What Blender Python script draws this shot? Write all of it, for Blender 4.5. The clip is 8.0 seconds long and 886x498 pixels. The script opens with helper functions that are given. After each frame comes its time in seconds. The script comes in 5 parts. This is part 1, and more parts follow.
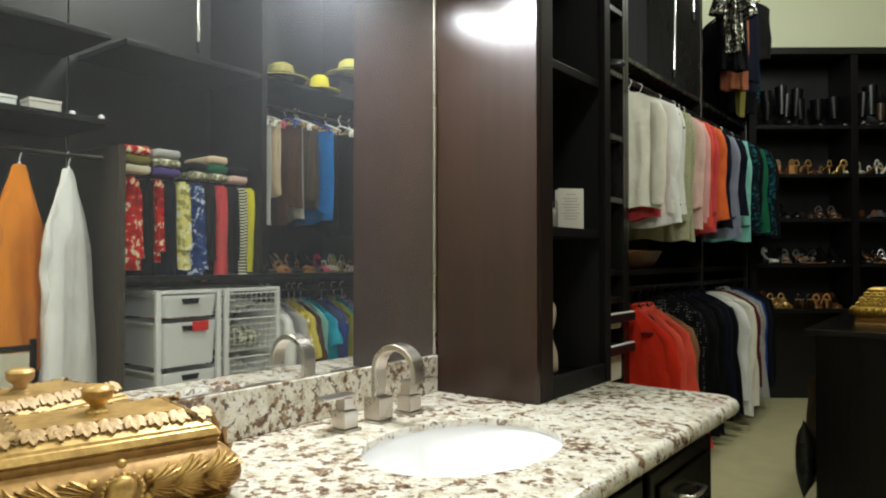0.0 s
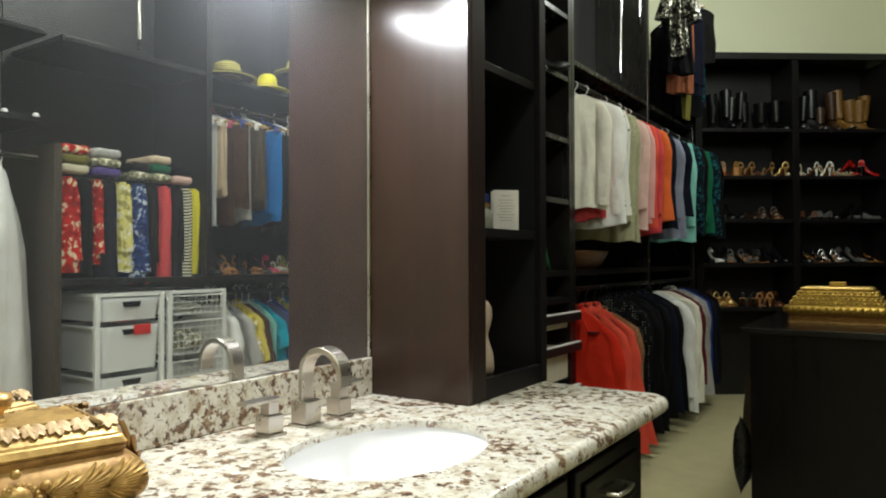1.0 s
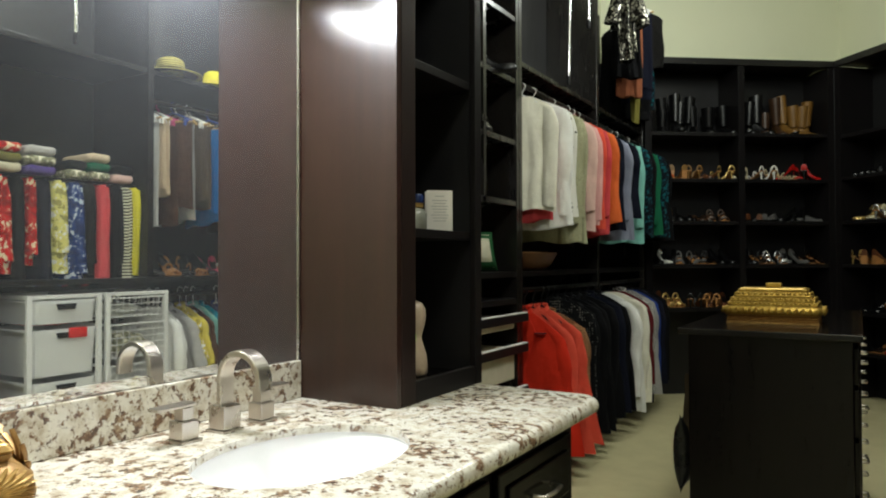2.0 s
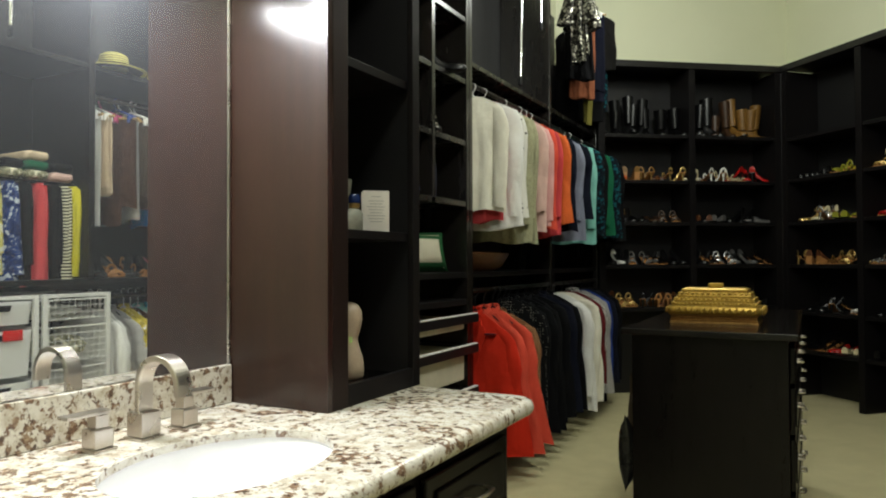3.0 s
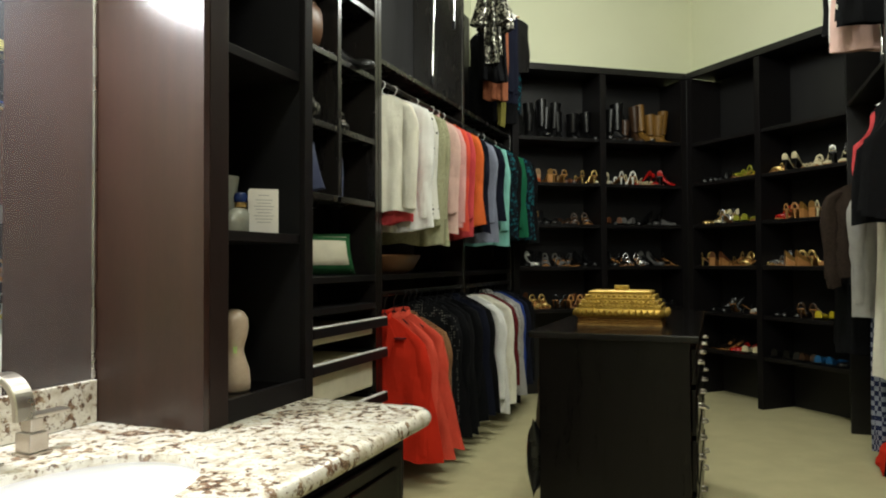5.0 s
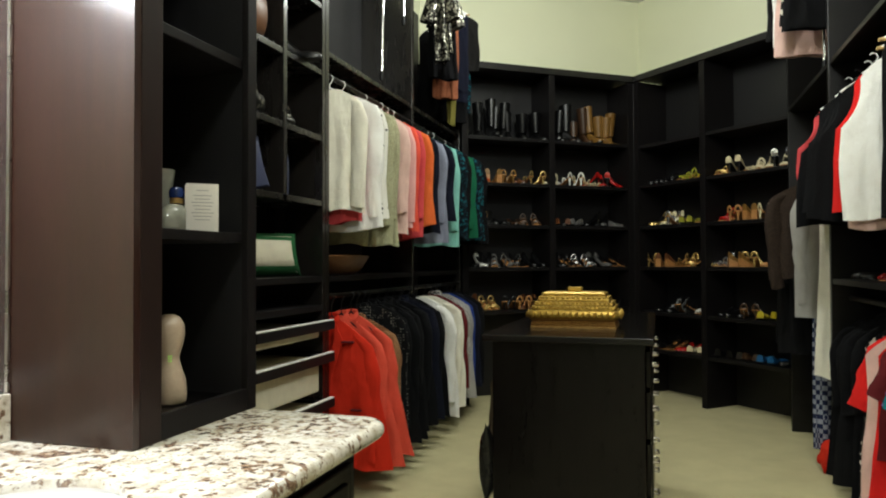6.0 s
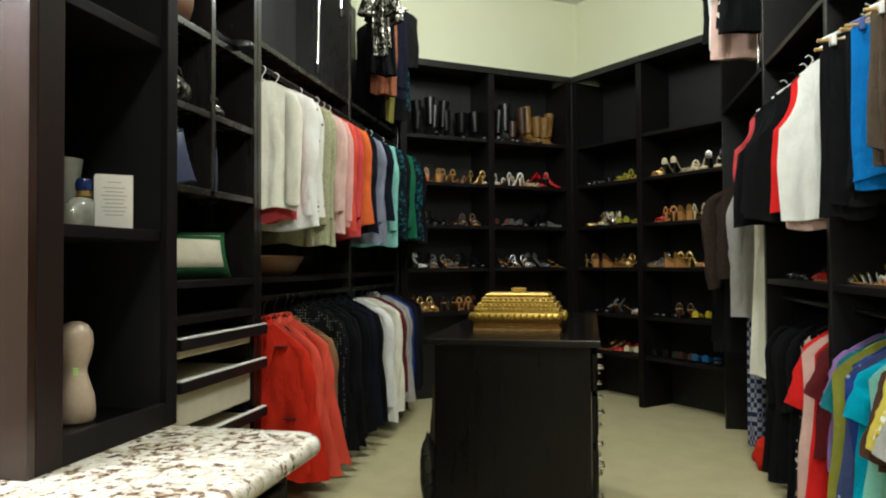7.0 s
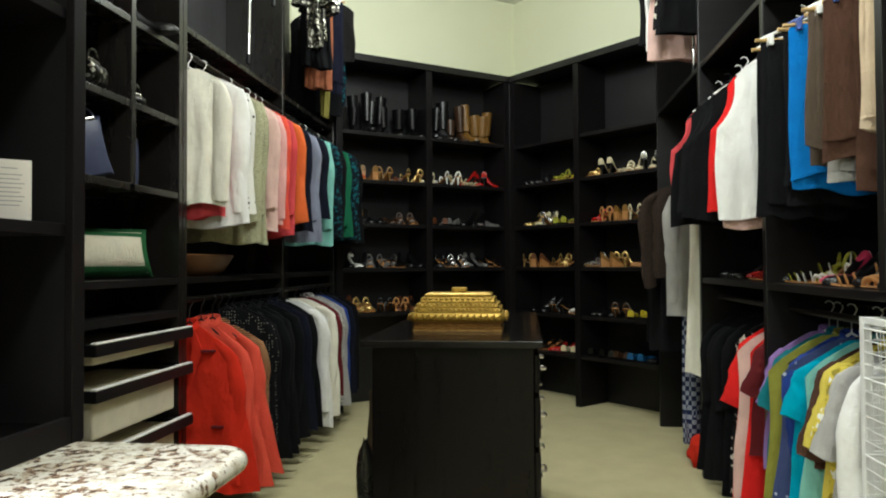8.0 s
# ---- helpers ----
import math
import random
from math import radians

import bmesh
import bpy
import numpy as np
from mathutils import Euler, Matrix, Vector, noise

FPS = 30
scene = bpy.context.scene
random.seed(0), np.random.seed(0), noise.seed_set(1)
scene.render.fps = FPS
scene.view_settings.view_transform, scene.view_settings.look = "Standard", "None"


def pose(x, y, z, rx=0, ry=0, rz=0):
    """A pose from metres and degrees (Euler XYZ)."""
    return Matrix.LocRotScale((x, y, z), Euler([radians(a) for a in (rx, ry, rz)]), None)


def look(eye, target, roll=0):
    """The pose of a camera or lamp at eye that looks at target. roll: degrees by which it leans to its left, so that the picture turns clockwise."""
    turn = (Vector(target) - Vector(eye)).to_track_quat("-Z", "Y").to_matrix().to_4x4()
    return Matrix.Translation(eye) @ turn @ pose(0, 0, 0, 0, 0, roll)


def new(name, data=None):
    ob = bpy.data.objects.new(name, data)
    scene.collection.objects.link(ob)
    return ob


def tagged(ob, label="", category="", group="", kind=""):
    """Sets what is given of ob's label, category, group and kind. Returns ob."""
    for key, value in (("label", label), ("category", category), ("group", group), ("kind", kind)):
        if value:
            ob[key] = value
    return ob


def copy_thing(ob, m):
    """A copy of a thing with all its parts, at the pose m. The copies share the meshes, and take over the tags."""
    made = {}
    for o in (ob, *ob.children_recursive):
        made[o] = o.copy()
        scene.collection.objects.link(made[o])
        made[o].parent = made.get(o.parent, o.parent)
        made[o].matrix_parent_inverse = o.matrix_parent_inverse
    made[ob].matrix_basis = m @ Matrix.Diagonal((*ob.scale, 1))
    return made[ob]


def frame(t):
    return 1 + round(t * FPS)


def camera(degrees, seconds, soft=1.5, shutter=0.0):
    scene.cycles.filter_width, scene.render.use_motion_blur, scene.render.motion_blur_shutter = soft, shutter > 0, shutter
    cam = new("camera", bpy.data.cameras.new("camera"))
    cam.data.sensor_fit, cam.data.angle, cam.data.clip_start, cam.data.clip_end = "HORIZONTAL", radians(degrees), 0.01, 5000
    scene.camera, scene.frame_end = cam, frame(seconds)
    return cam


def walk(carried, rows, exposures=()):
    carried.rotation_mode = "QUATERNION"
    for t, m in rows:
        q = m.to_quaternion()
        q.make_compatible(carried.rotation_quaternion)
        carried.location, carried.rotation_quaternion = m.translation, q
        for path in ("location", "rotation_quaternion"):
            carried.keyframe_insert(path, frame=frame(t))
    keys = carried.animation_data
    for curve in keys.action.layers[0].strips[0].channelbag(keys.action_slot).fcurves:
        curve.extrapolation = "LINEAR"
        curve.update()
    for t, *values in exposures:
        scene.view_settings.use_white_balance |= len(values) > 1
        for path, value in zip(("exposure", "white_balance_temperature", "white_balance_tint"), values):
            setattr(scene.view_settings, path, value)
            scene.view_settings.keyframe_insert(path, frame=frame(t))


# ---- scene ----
cam = camera(64.7, 8.0, soft=2.0)
PATH = [
    (0, (1.214, 0.416, 1.257), (0.007, 2.01, 1.288), -0.0),
    (0.5, (1.243, 0.436, 1.258), (0.081, 2.064, 1.291), -0.1),
    (1, (1.272, 0.463, 1.26), (0.155, 2.122, 1.292), -0.2),
    (1.5, (1.3, 0.497, 1.258), (0.229, 2.186, 1.292), -0.2),
    (3, (1.387, 0.585, 1.261), (0.452, 2.353, 1.297), -0.2),
    (3.5, (1.408, 0.615, 1.264), (0.519, 2.406, 1.299), -0.3),
    (4, (1.418, 0.642, 1.264), (0.576, 2.456, 1.301), -0.3),
    (4.5, (1.418, 0.672, 1.265), (0.627, 2.508, 1.303), -0.3),
    (6, (1.349, 0.799, 1.268), (0.763, 2.711, 1.308), -0.2),
    (6.5, (1.323, 0.854, 1.267), (0.822, 2.79, 1.307), -0.2),
    (7, (1.3, 0.918, 1.266), (0.889, 2.875, 1.308), -0.3),
    (7.5, (1.275, 0.973, 1.261), (0.958, 2.947, 1.304), -0.3),
    (8, (1.268, 1.025, 1.258), (1.038, 3.011, 1.301), -0.3),
]
walk(cam, [(r[0], look(r[1], r[2], r[3])) for r in PATH],
     exposures=((0, -0.42, 6050, 6), (1.5, -0.39, 6000, 6), (3.5, -0.19, 6150, 7), (4.5, -0.08, 6200, 7), (6.0, 0.08, 6050, 8), (8.0, 0.28, 5800, 9)))

# ---- world and lamps ----
world = bpy.data.worlds.new("world")
scene.world = world
world.use_nodes = True
world.node_tree.nodes["Background"].inputs[0].default_value = (0.9, 0.95, 1.0, 1)
world.node_tree.nodes["Background"].inputs[1].default_value = 0.0


def area_lamp(name, place, target, watts, size, colour):
    data = bpy.data.lights.new(name, "AREA")
    data.shape, data.size, data.energy, data.color = "DISK", size, watts, colour
    ob = new(name, data)
    ob.matrix_world = look(place, target)
    return ob


area_lamp("vanity_lamp", (0.11, 1.54, 2.05), (0.36, 1.50, 0.9), 26, 0.24, (1.0, 0.965, 0.94))
for place, watts in (((1.5, 3.0, 3.50), 100), ((0.70, 5.5, 3.50), 65), ((1.5, 0.6, 3.50), 88)):
    lamp = bpy.data.lights.new("ceiling_lamp", "POINT")
    lamp.energy, lamp.shadow_soft_size, lamp.color = watts, 0.20, (1.0, 0.98, 0.86)
    new("ceiling_lamp", lamp).location = place

# ---- materials ----


def nodes_of(name):
    m = bpy.data.materials.new(name)
    m.use_nodes = True
    return m, m.node_tree.nodes, m.node_tree.links, m.node_tree.nodes["Principled BSDF"]


def coords(nd, ln, scale=(1, 1, 1)):
    tc, mp = nd.new("ShaderNodeTexCoord"), nd.new("ShaderNodeMapping")
    mp.inputs["Scale"].default_value = scale
    ln.new(tc.outputs["Object"], mp.inputs["Vector"])
    return mp.outputs["Vector"]


def noise_of(nd, ln, vec, scale, detail=4.0, rough=0.6):
    n = nd.new("ShaderNodeTexNoise")
    n.inputs["Scale"].default_value, n.inputs["Detail"].default_value, n.inputs["Roughness"].default_value = scale, detail, rough
    ln.new(vec, n.inputs["Vector"])
    return n.outputs["Fac"]


def ramp_of(nd, ln, fac, stops):
    r = nd.new("ShaderNodeValToRGB")
    e = r.color_ramp.elements
    while len(e) < len(stops):
        e.new(0.5)
    for k, (p, c) in enumerate(stops):
        e[k].position, e[k].color = p, (*c, 1)
    ln.new(fac, r.inputs["Fac"])
    return r.outputs["Color"]


def bump_of(nd, ln, bsdf, height, strength, distance):
    b = nd.new("ShaderNodeBump")
    b.inputs["Strength"].default_value, b.inputs["Distance"].default_value = strength, distance
    ln.new(height, b.inputs["Height"])
    ln.new(b.outputs["Normal"], bsdf.inputs["Normal"])


def mottled(name, dark, light, rough=0.5, metal=0.0, scale=20.0, stretch=(1, 1, 1), bump=0.15, fine=160.0, rough_var=0.12, coat=0.0, spec=0.5):
    """A surface that varies between two colours at two scales, with fine relief."""
    m, nd, ln, b = nodes_of(name)
    v = coords(nd, ln, stretch)
    big, small = noise_of(nd, ln, v, scale), noise_of(nd, ln, v, fine, 3.0)
    mix = nd.new("ShaderNodeMath")
    mix.operation = "MULTIPLY_ADD"
    ln.new(small, mix.inputs[0])
    mix.inputs[1].default_value = 0.45
    half = nd.new("ShaderNodeMath")
    half.operation = "MULTIPLY"
    half.inputs[1].default_value = 0.55
    ln.new(big, half.inputs[0])
    ln.new(half.outputs[0], mix.inputs[2])
    ln.new(ramp_of(nd, ln, mix.outputs[0], [(0.3, dark), (0.7, light)]), b.inputs["Base Color"])
    mr = nd.new("ShaderNodeMapRange")
    mr.inputs["To Min"].default_value, mr.inputs["To Max"].default_value = max(0.02, rough - rough_var), min(1, rough + rough_var)
    ln.new(big, mr.inputs["Value"])
    ln.new(mr.outputs[0], b.inputs["Roughness"])
    b.inputs["Metallic"].default_value = metal
    b.inputs["Specular IOR Level"].default_value = spec
    b.inputs["Coat Weight"].default_value = coat
    b.inputs["Coat Roughness"].default_value, b.inputs["Coat IOR"].default_value = 0.20, 1.5
    if bump:
        bump_of(nd, ln, b, small, bump, 0.002)
    return m


def lin(r, g, b):
    return tuple((c / 255 / 12.92) if c < 10 else ((c / 255 + 0.055) / 1.055) ** 2.4 for c in (r, g, b))


def shade(c, k):
    return tuple(min(0.9, v * k) for v in c)


WOOD = mottled("espresso_wood", (0.0052, 0.0046, 0.0048), (0.0094, 0.0080, 0.0084), 0.42, 0, 3.0, (14, 14, 0.9), 0.05, 40, 0.08, 0.0, 0.14)
# Espresso wood as the vanity lamp browns it, that light held in the base colour.
WOOD_LAMPLIT = mottled("espresso_lamplit_brown", (0.0130, 0.0048, 0.0030), (0.024, 0.0094, 0.0058), 0.45, 0, 2.2, (13, 13, 0.8), 0.07, 36, 0.11, 1.0, 0.10)
WOOD_SHEEN = mottled("satin_espresso_panel", (0.0062, 0.0060, 0.0066), (0.0105, 0.0098, 0.0105), 0.46, 0, 3.0, (14, 14, 0.9), 0.05, 40, 0.08, 0.0, 0.5)
# Same espresso, tinted halfway: the lamp's falloff onto the near stile, set by colour.
WOOD_HALF_LIT = mottled("espresso_half_lit", (0.0095, 0.0055, 0.0045), (0.017, 0.0092, 0.0075), 0.42, 0, 2.6, (13, 13, 0.9), 0.05, 38, 0.08, 0.0, 0.2)
# Espresso wood several times brighter: lamplight on the end panel put into its colour.
WOOD_END_LIT = mottled("espresso_end_panel_lit", (0.038, 0.030, 0.023), (0.066, 0.052, 0.040), 0.5, 0, 2.6, (13, 13, 0.9), 0.06, 38, 0.1, 0.0, 0.3)
WOOD_EDGE = mottled("polished_shelf_edge", (0.0075, 0.0064, 0.0055), (0.0135, 0.0112, 0.0096), 0.27, 0, 2.0, (5, 5, 0.8), 0.0, 30, 0.03, 0.0, 1.0)
WOOD_FLAT = mottled("espresso_wood_flat", (0.0052, 0.0046, 0.0048), (0.0092, 0.0080, 0.0084), 0.36, 0, 3.0, (1.2, 1.2, 14), 0.05, 40, 0.08, 0.0, 0.4)
WOOD_GLOSS = mottled("polished_espresso_wood", (0.0042, 0.0036, 0.0034), (0.0078, 0.0062, 0.006), 0.16, 0, 4.0, (1, 9, 1), 0.03, 40, 0.04, 0.0, 0.3)
WOOD_LACQUER = mottled("lacquered_espresso_wood", (0.0042, 0.0036, 0.0034), (0.0075, 0.0060, 0.0058), 0.24, 0, 4.0, (9, 9, 1), 0.03, 40, 0.05, 0.0, 0.16)
PAINT = mottled("cream_wall_paint", (0.72, 0.73, 0.53), (0.77, 0.78, 0.58), 0.75, 0, 1.5, (1, 1, 1), 0.12, 220)
CEIL = mottled("white_ceiling_paint", (0.74, 0.73, 0.68), (0.80, 0.79, 0.74), 0.85, 0, 2.0, (1, 1, 1), 0.1, 120)
CARPET = mottled("beige_carpet", (0.47, 0.425, 0.235), (0.60, 0.545, 0.315), 0.95, 0, 5.0, (1, 1, 1), 0.9, 420)
NICKEL = mottled("brushed_nickel", (0.50, 0.46, 0.41), (0.62, 0.58, 0.52), 0.28, 1.0, 8, (1, 1, 1), 0.04, 300, 0.06)
BRONZE = mottled("dark_bronze", (0.03, 0.026, 0.022), (0.05, 0.042, 0.036), 0.35, 0.9, 8)
CHROME = mottled("chrome", (0.75, 0.75, 0.75), (0.85, 0.85, 0.85), 0.10, 1.0, 8, (1, 1, 1), 0.0, 100, 0.03)
GOLD = mottled("antique_gold_leaf", (0.27, 0.148, 0.038), (0.64, 0.42, 0.135), 0.40, 0.45, 26, (1, 1, 1), 0.2, 90, 0.1)
GOLD_DARK = mottled("antique_bronze_gilt", (0.19, 0.095, 0.026), (0.48, 0.285, 0.09), 0.42, 0.4, 30, (1, 1, 1), 0.2, 90, 0.1)
TAN_GILT = mottled("rubbed_tan_gilt", (0.24, 0.14, 0.05), (0.44, 0.29, 0.11), 0.48, 0.2, 45, (1, 1, 1), 0.3, 120, 0.1)
GILT = mottled("yellow_gilt", (0.25, 0.145, 0.022), (0.58, 0.39, 0.075), 0.38, 0.7, 40, (1, 1, 1), 0.5, 110, 0.12)
PORCELAIN = mottled("white_porcelain", (0.82, 0.82, 0.83), (0.86, 0.86, 0.87), 0.08, 0, 2, (1, 1, 1), 0.0, 60, 0.02)
WHITE_WIRE = mottled("white_epoxy_wire", (0.74, 0.74, 0.72), (0.82, 0.82, 0.80), 0.4, 0, 20, (1, 1, 1), 0.05, 200)
FROST = mottled("frosted_white_plastic", (0.72, 0.73, 0.73), (0.80, 0.81, 0.81), 0.45, 0, 6, (1, 1, 1), 0.08, 300)
PAPER = mottled("white_card", (0.60, 0.57, 0.52), (0.66, 0.63, 0.58), 0.8, 0, 9, (1, 1, 1), 0.05, 300)
INK = mottled("grey_ink", (0.25, 0.25, 0.25), (0.3, 0.3, 0.3), 0.8, 0, 9, (1, 1, 1), 0.0, 90)
BLACK_PLASTIC = mottled("black_plastic", (0.005, 0.005, 0.006), (0.009, 0.009, 0.010), 0.4, 0, 9, (1, 1, 1), 0.0, 90, 0.12, 0.0, 0.25)


def granite_material():
    """Cream ground with tan clouds, clustered burgundy-brown blotches and small dark flecks."""
    m, nd, ln, b = nodes_of("white_granite")
    v = coords(nd, ln)

    def over(below, fac, above):
        mx = nd.new("ShaderNodeMix")
        mx.data_type = "RGBA"
        ln.new(fac, mx.inputs["Factor"])
        ln.new(below, mx.inputs["A"])
        ln.new(above, mx.inputs["B"])
        return mx.outputs["Result"]

    def band(scale, detail, rough, lo, hi, top=1.0):
        return ramp_of(nd, ln, noise_of(nd, ln, v, scale, detail, rough), [(lo, (0, 0, 0)), (hi, (top, top, top))])

    cloud = noise_of(nd, ln, v, 26, 6, 0.65)
    col = ramp_of(nd, ln, cloud, [(0.30, (0.38, 0.32, 0.23)), (0.43, (0.53, 0.485, 0.385)), (0.56, (0.67, 0.645, 0.565)), (0.8, (0.58, 0.54, 0.46))])
    col = over(col, band(11, 4, 0.6, 0.55, 0.68, 0.55), ramp_of(nd, ln, noise_of(nd, ln, v, 60, 3), [(0.3, (0.30, 0.27, 0.23)), (0.7, (0.50, 0.45, 0.37))]))
    tint = ramp_of(nd, ln, noise_of(nd, ln, v, 75, 4, 0.7), [(0.36, (0.050, 0.027, 0.018)), (0.50, (0.145, 0.076, 0.042)), (0.66, (0.36, 0.27, 0.17))])
    gather = nd.new("ShaderNodeMath")
    gather.operation = "MULTIPLY_ADD"
    gather.inputs[1].default_value = 0.45
    ln.new(noise_of(nd, ln, v, 8, 3, 0.5), gather.inputs[0])
    ln.new(noise_of(nd, ln, v, 44, 5, 0.62), gather.inputs[2])
    col = over(col, ramp_of(nd, ln, gather.outputs[0], [(0.765, (0, 0, 0)), (0.81, (0.95, 0.95, 0.95))]), tint)
    dark = ramp_of(nd, ln, noise_of(nd, ln, v, 30, 2), [(0.3, (0.07, 0.045, 0.032)), (0.7, (0.24, 0.16, 0.09))])
    col = over(col, band(95, 5, 0.72, 0.57, 0.63, 0.8), dark)
    ln.new(col, b.inputs["Base Color"])
    b.inputs["Roughness"].default_value = 0.16
    bump_of(nd, ln, b, cloud, 0.03, 0.002)
    return m


GRANITE = granite_material()


def mirror_material():
    m, nd, ln, b = nodes_of("mirror_glass")
    b.inputs["Base Color"].default_value = (0.94, 0.95, 0.95, 1)
    b.inputs["Metallic"].default_value, b.inputs["Roughness"].default_value = 1.0, 0.012
    # Bluish haze over the reflection, mixed in as a faint uneven diffuse layer.
    haze_layer = nd.new("ShaderNodeBsdfDiffuse")
    haze_layer.inputs["Color"].default_value = (0.76, 0.79, 0.85, 1)
    mix = nd.new("ShaderNodeMixShader")
    haze_amount = ramp_of(nd, ln, noise_of(nd, ln, coords(nd, ln), 2.5, 5), [(0.2, (0.034, 0.034, 0.034)), (0.8, (0.056, 0.056, 0.056))])
    ln.new(haze_amount, mix.inputs[0])
    ln.new(b.outputs[0], mix.inputs[1])
    ln.new(haze_layer.outputs[0], mix.inputs[2])
    ln.new(mix.outputs[0], nd["Material Output"].inputs["Surface"])
    return m


MIRROR = mirror_material()

# ---- building helpers ----


def thing(name, label, category, group="", kind="", at=(0, 0, 0), turn=0.0):
    ob = new(name)
    ob.matrix_world = pose(*at, 0, 0, turn)
    ob.empty_display_size = 0.05
    return tagged(ob, label, category, group, kind)


def part(name, bm, material, parent=None, label="", smooth=False):
    me = bpy.data.meshes.new(name)
    bmesh.ops.recalc_face_normals(bm, faces=bm.faces)
    for f in bm.faces:
        f.smooth = smooth
    bm.to_mesh(me)
    bm.free()
    if smooth:
        me.set_sharp_from_angle(angle=radians(55))
    me.materials.append(material)
    ob = new(name, me)
    ob.parent = parent
    if label:
        ob["label"] = label
    return ob


def block(x0, x1, y0, y1, z0, z1, bevel=0.0, seg=2, bm=None):
    fresh = bmesh.new()
    bmesh.ops.create_cube(fresh, size=1)
    for v in fresh.verts:
        v.co = Vector((x0 + (v.co.x + 0.5) * (x1 - x0), y0 + (v.co.y + 0.5) * (y1 - y0), z0 + (v.co.z + 0.5) * (z1 - z0)))
    if bevel:
        bmesh.ops.bevel(fresh, geom=fresh.edges[:], offset=bevel, segments=seg, profile=0.6, affect="EDGES")
    if bm is None:
        return fresh
    me = bpy.data.meshes.new("scratch")
    fresh.to_mesh(me)
    fresh.free()
    bm.from_mesh(me)
    bpy.data.meshes.remove(me)
    return bm


def tube(points, radius, sides=8, bm=None, flat=1.0, up=None):
    """A rod along points. radius: one number or one for each point. flat: the section's second axis."""
    bm = bm or bmesh.new()
    pts = [Vector(p) for p in points]
    rad = radius if isinstance(radius, (list, tuple)) else [radius] * len(pts)
    rings = []
    side = None
    for k, p in enumerate(pts):
        d = (pts[min(k + 1, len(pts) - 1)] - pts[max(k - 1, 0)]).normalized()
        if side is None:
            ref = Vector(up) if up else (Vector((0, 0, 1)) if abs(d.z) < 0.9 else Vector((1, 0, 0)))
            side = d.cross(ref).normalized()
        side = (side - d * side.dot(d)).normalized()
        other = d.cross(side)
        rings.append([bm.verts.new(p + (side * math.cos(a) + other * math.sin(a) * flat) * rad[k]) for a in (2 * math.pi * j / sides for j in range(sides))])
    for a, b in zip(rings, rings[1:]):
        for j in range(sides):
            bm.faces.new((a[j], a[(j + 1) % sides], b[(j + 1) % sides], b[j]))
    bm.faces.new(rings[0][::-1])
    bm.faces.new(rings[-1])
    return bm


def lathe(profile, sides=24, at=(0, 0, 0), bm=None, sx=1.0, sy=1.0):
    bm = bm or bmesh.new()
    rings = [[bm.verts.new((at[0] + max(r, 0.0004) * sx * math.cos(a), at[1] + max(r, 0.0004) * sy * math.sin(a), at[2] + z)) for a in (2 * math.pi * j / sides for j in range(sides))] for r, z in profile]
    for a, b in zip(rings, rings[1:]):
        for j in range(sides):
            bm.faces.new((a[j], a[(j + 1) % sides], b[(j + 1) % sides], b[j]))
    bm.faces.new(rings[0][::-1])
    bm.faces.new(rings[-1])
    return bm


def setting(name, bm, material, label, category):
    return tagged(part(name, bm, material), label, category, kind="structure")


# ---- the room ----
TOP = 4.0
AB = Vector((1.137, 7.88, 0))
TURN_A, TURN_B = 36.5, -45.5
LEFT, RIGHT = -0.34, 2.30
BACK_L, BACK_R = -0.76, 2.86

setting("floor", block(-1.2, 3.4, -1.8, 9.2, -0.1, 0.0), CARPET, "beige cut-pile carpet over the whole closet floor", "carpet")
setting("ceiling", block(-1.2, 3.4, -1.8, 9.2, TOP, TOP + 0.1), CEIL, "plain white painted ceiling", "ceiling")
setting("wall_vanity", block(-0.15, -0.006, -1.8, 2.42, 0, TOP), PAINT, "cream painted wall behind the vanity mirror", "wall")
setting("wall_return", block(BACK_L - 0.12, -0.006, 2.424, 2.54, 0, TOP), WOOD, "dark wooden panelled wall return beside the vanity", "wall")
setting("wall_west", block(BACK_L - 0.12, BACK_L, 2.544, 7.4, 0, TOP), PAINT, "cream painted wall behind the hanging rails", "wall")
setting("wall_east", block(BACK_R, BACK_R + 0.12, -1.8, 7.4, 0, TOP), PAINT, "cream painted wall behind the hanging rails", "wall")
setting("wall_south", block(-0.0, BACK_R, -1.8, -1.68, 0, TOP), PAINT, "cream painted end wall of the closet", "wall")


def angled_wall(name, turn, u0, u1):
    ob = setting(name, block(u0, u1, 0.40, 0.52, 0, TOP), PAINT, "cream painted wall above the shoe shelving", "wall")
    ob.matrix_world = pose(*AB, 0, 0, turn)


angled_wall("wall_northwest", TURN_A, -2.5, 0.42)
angled_wall("wall_northeast", TURN_B, -0.36, 2.6)


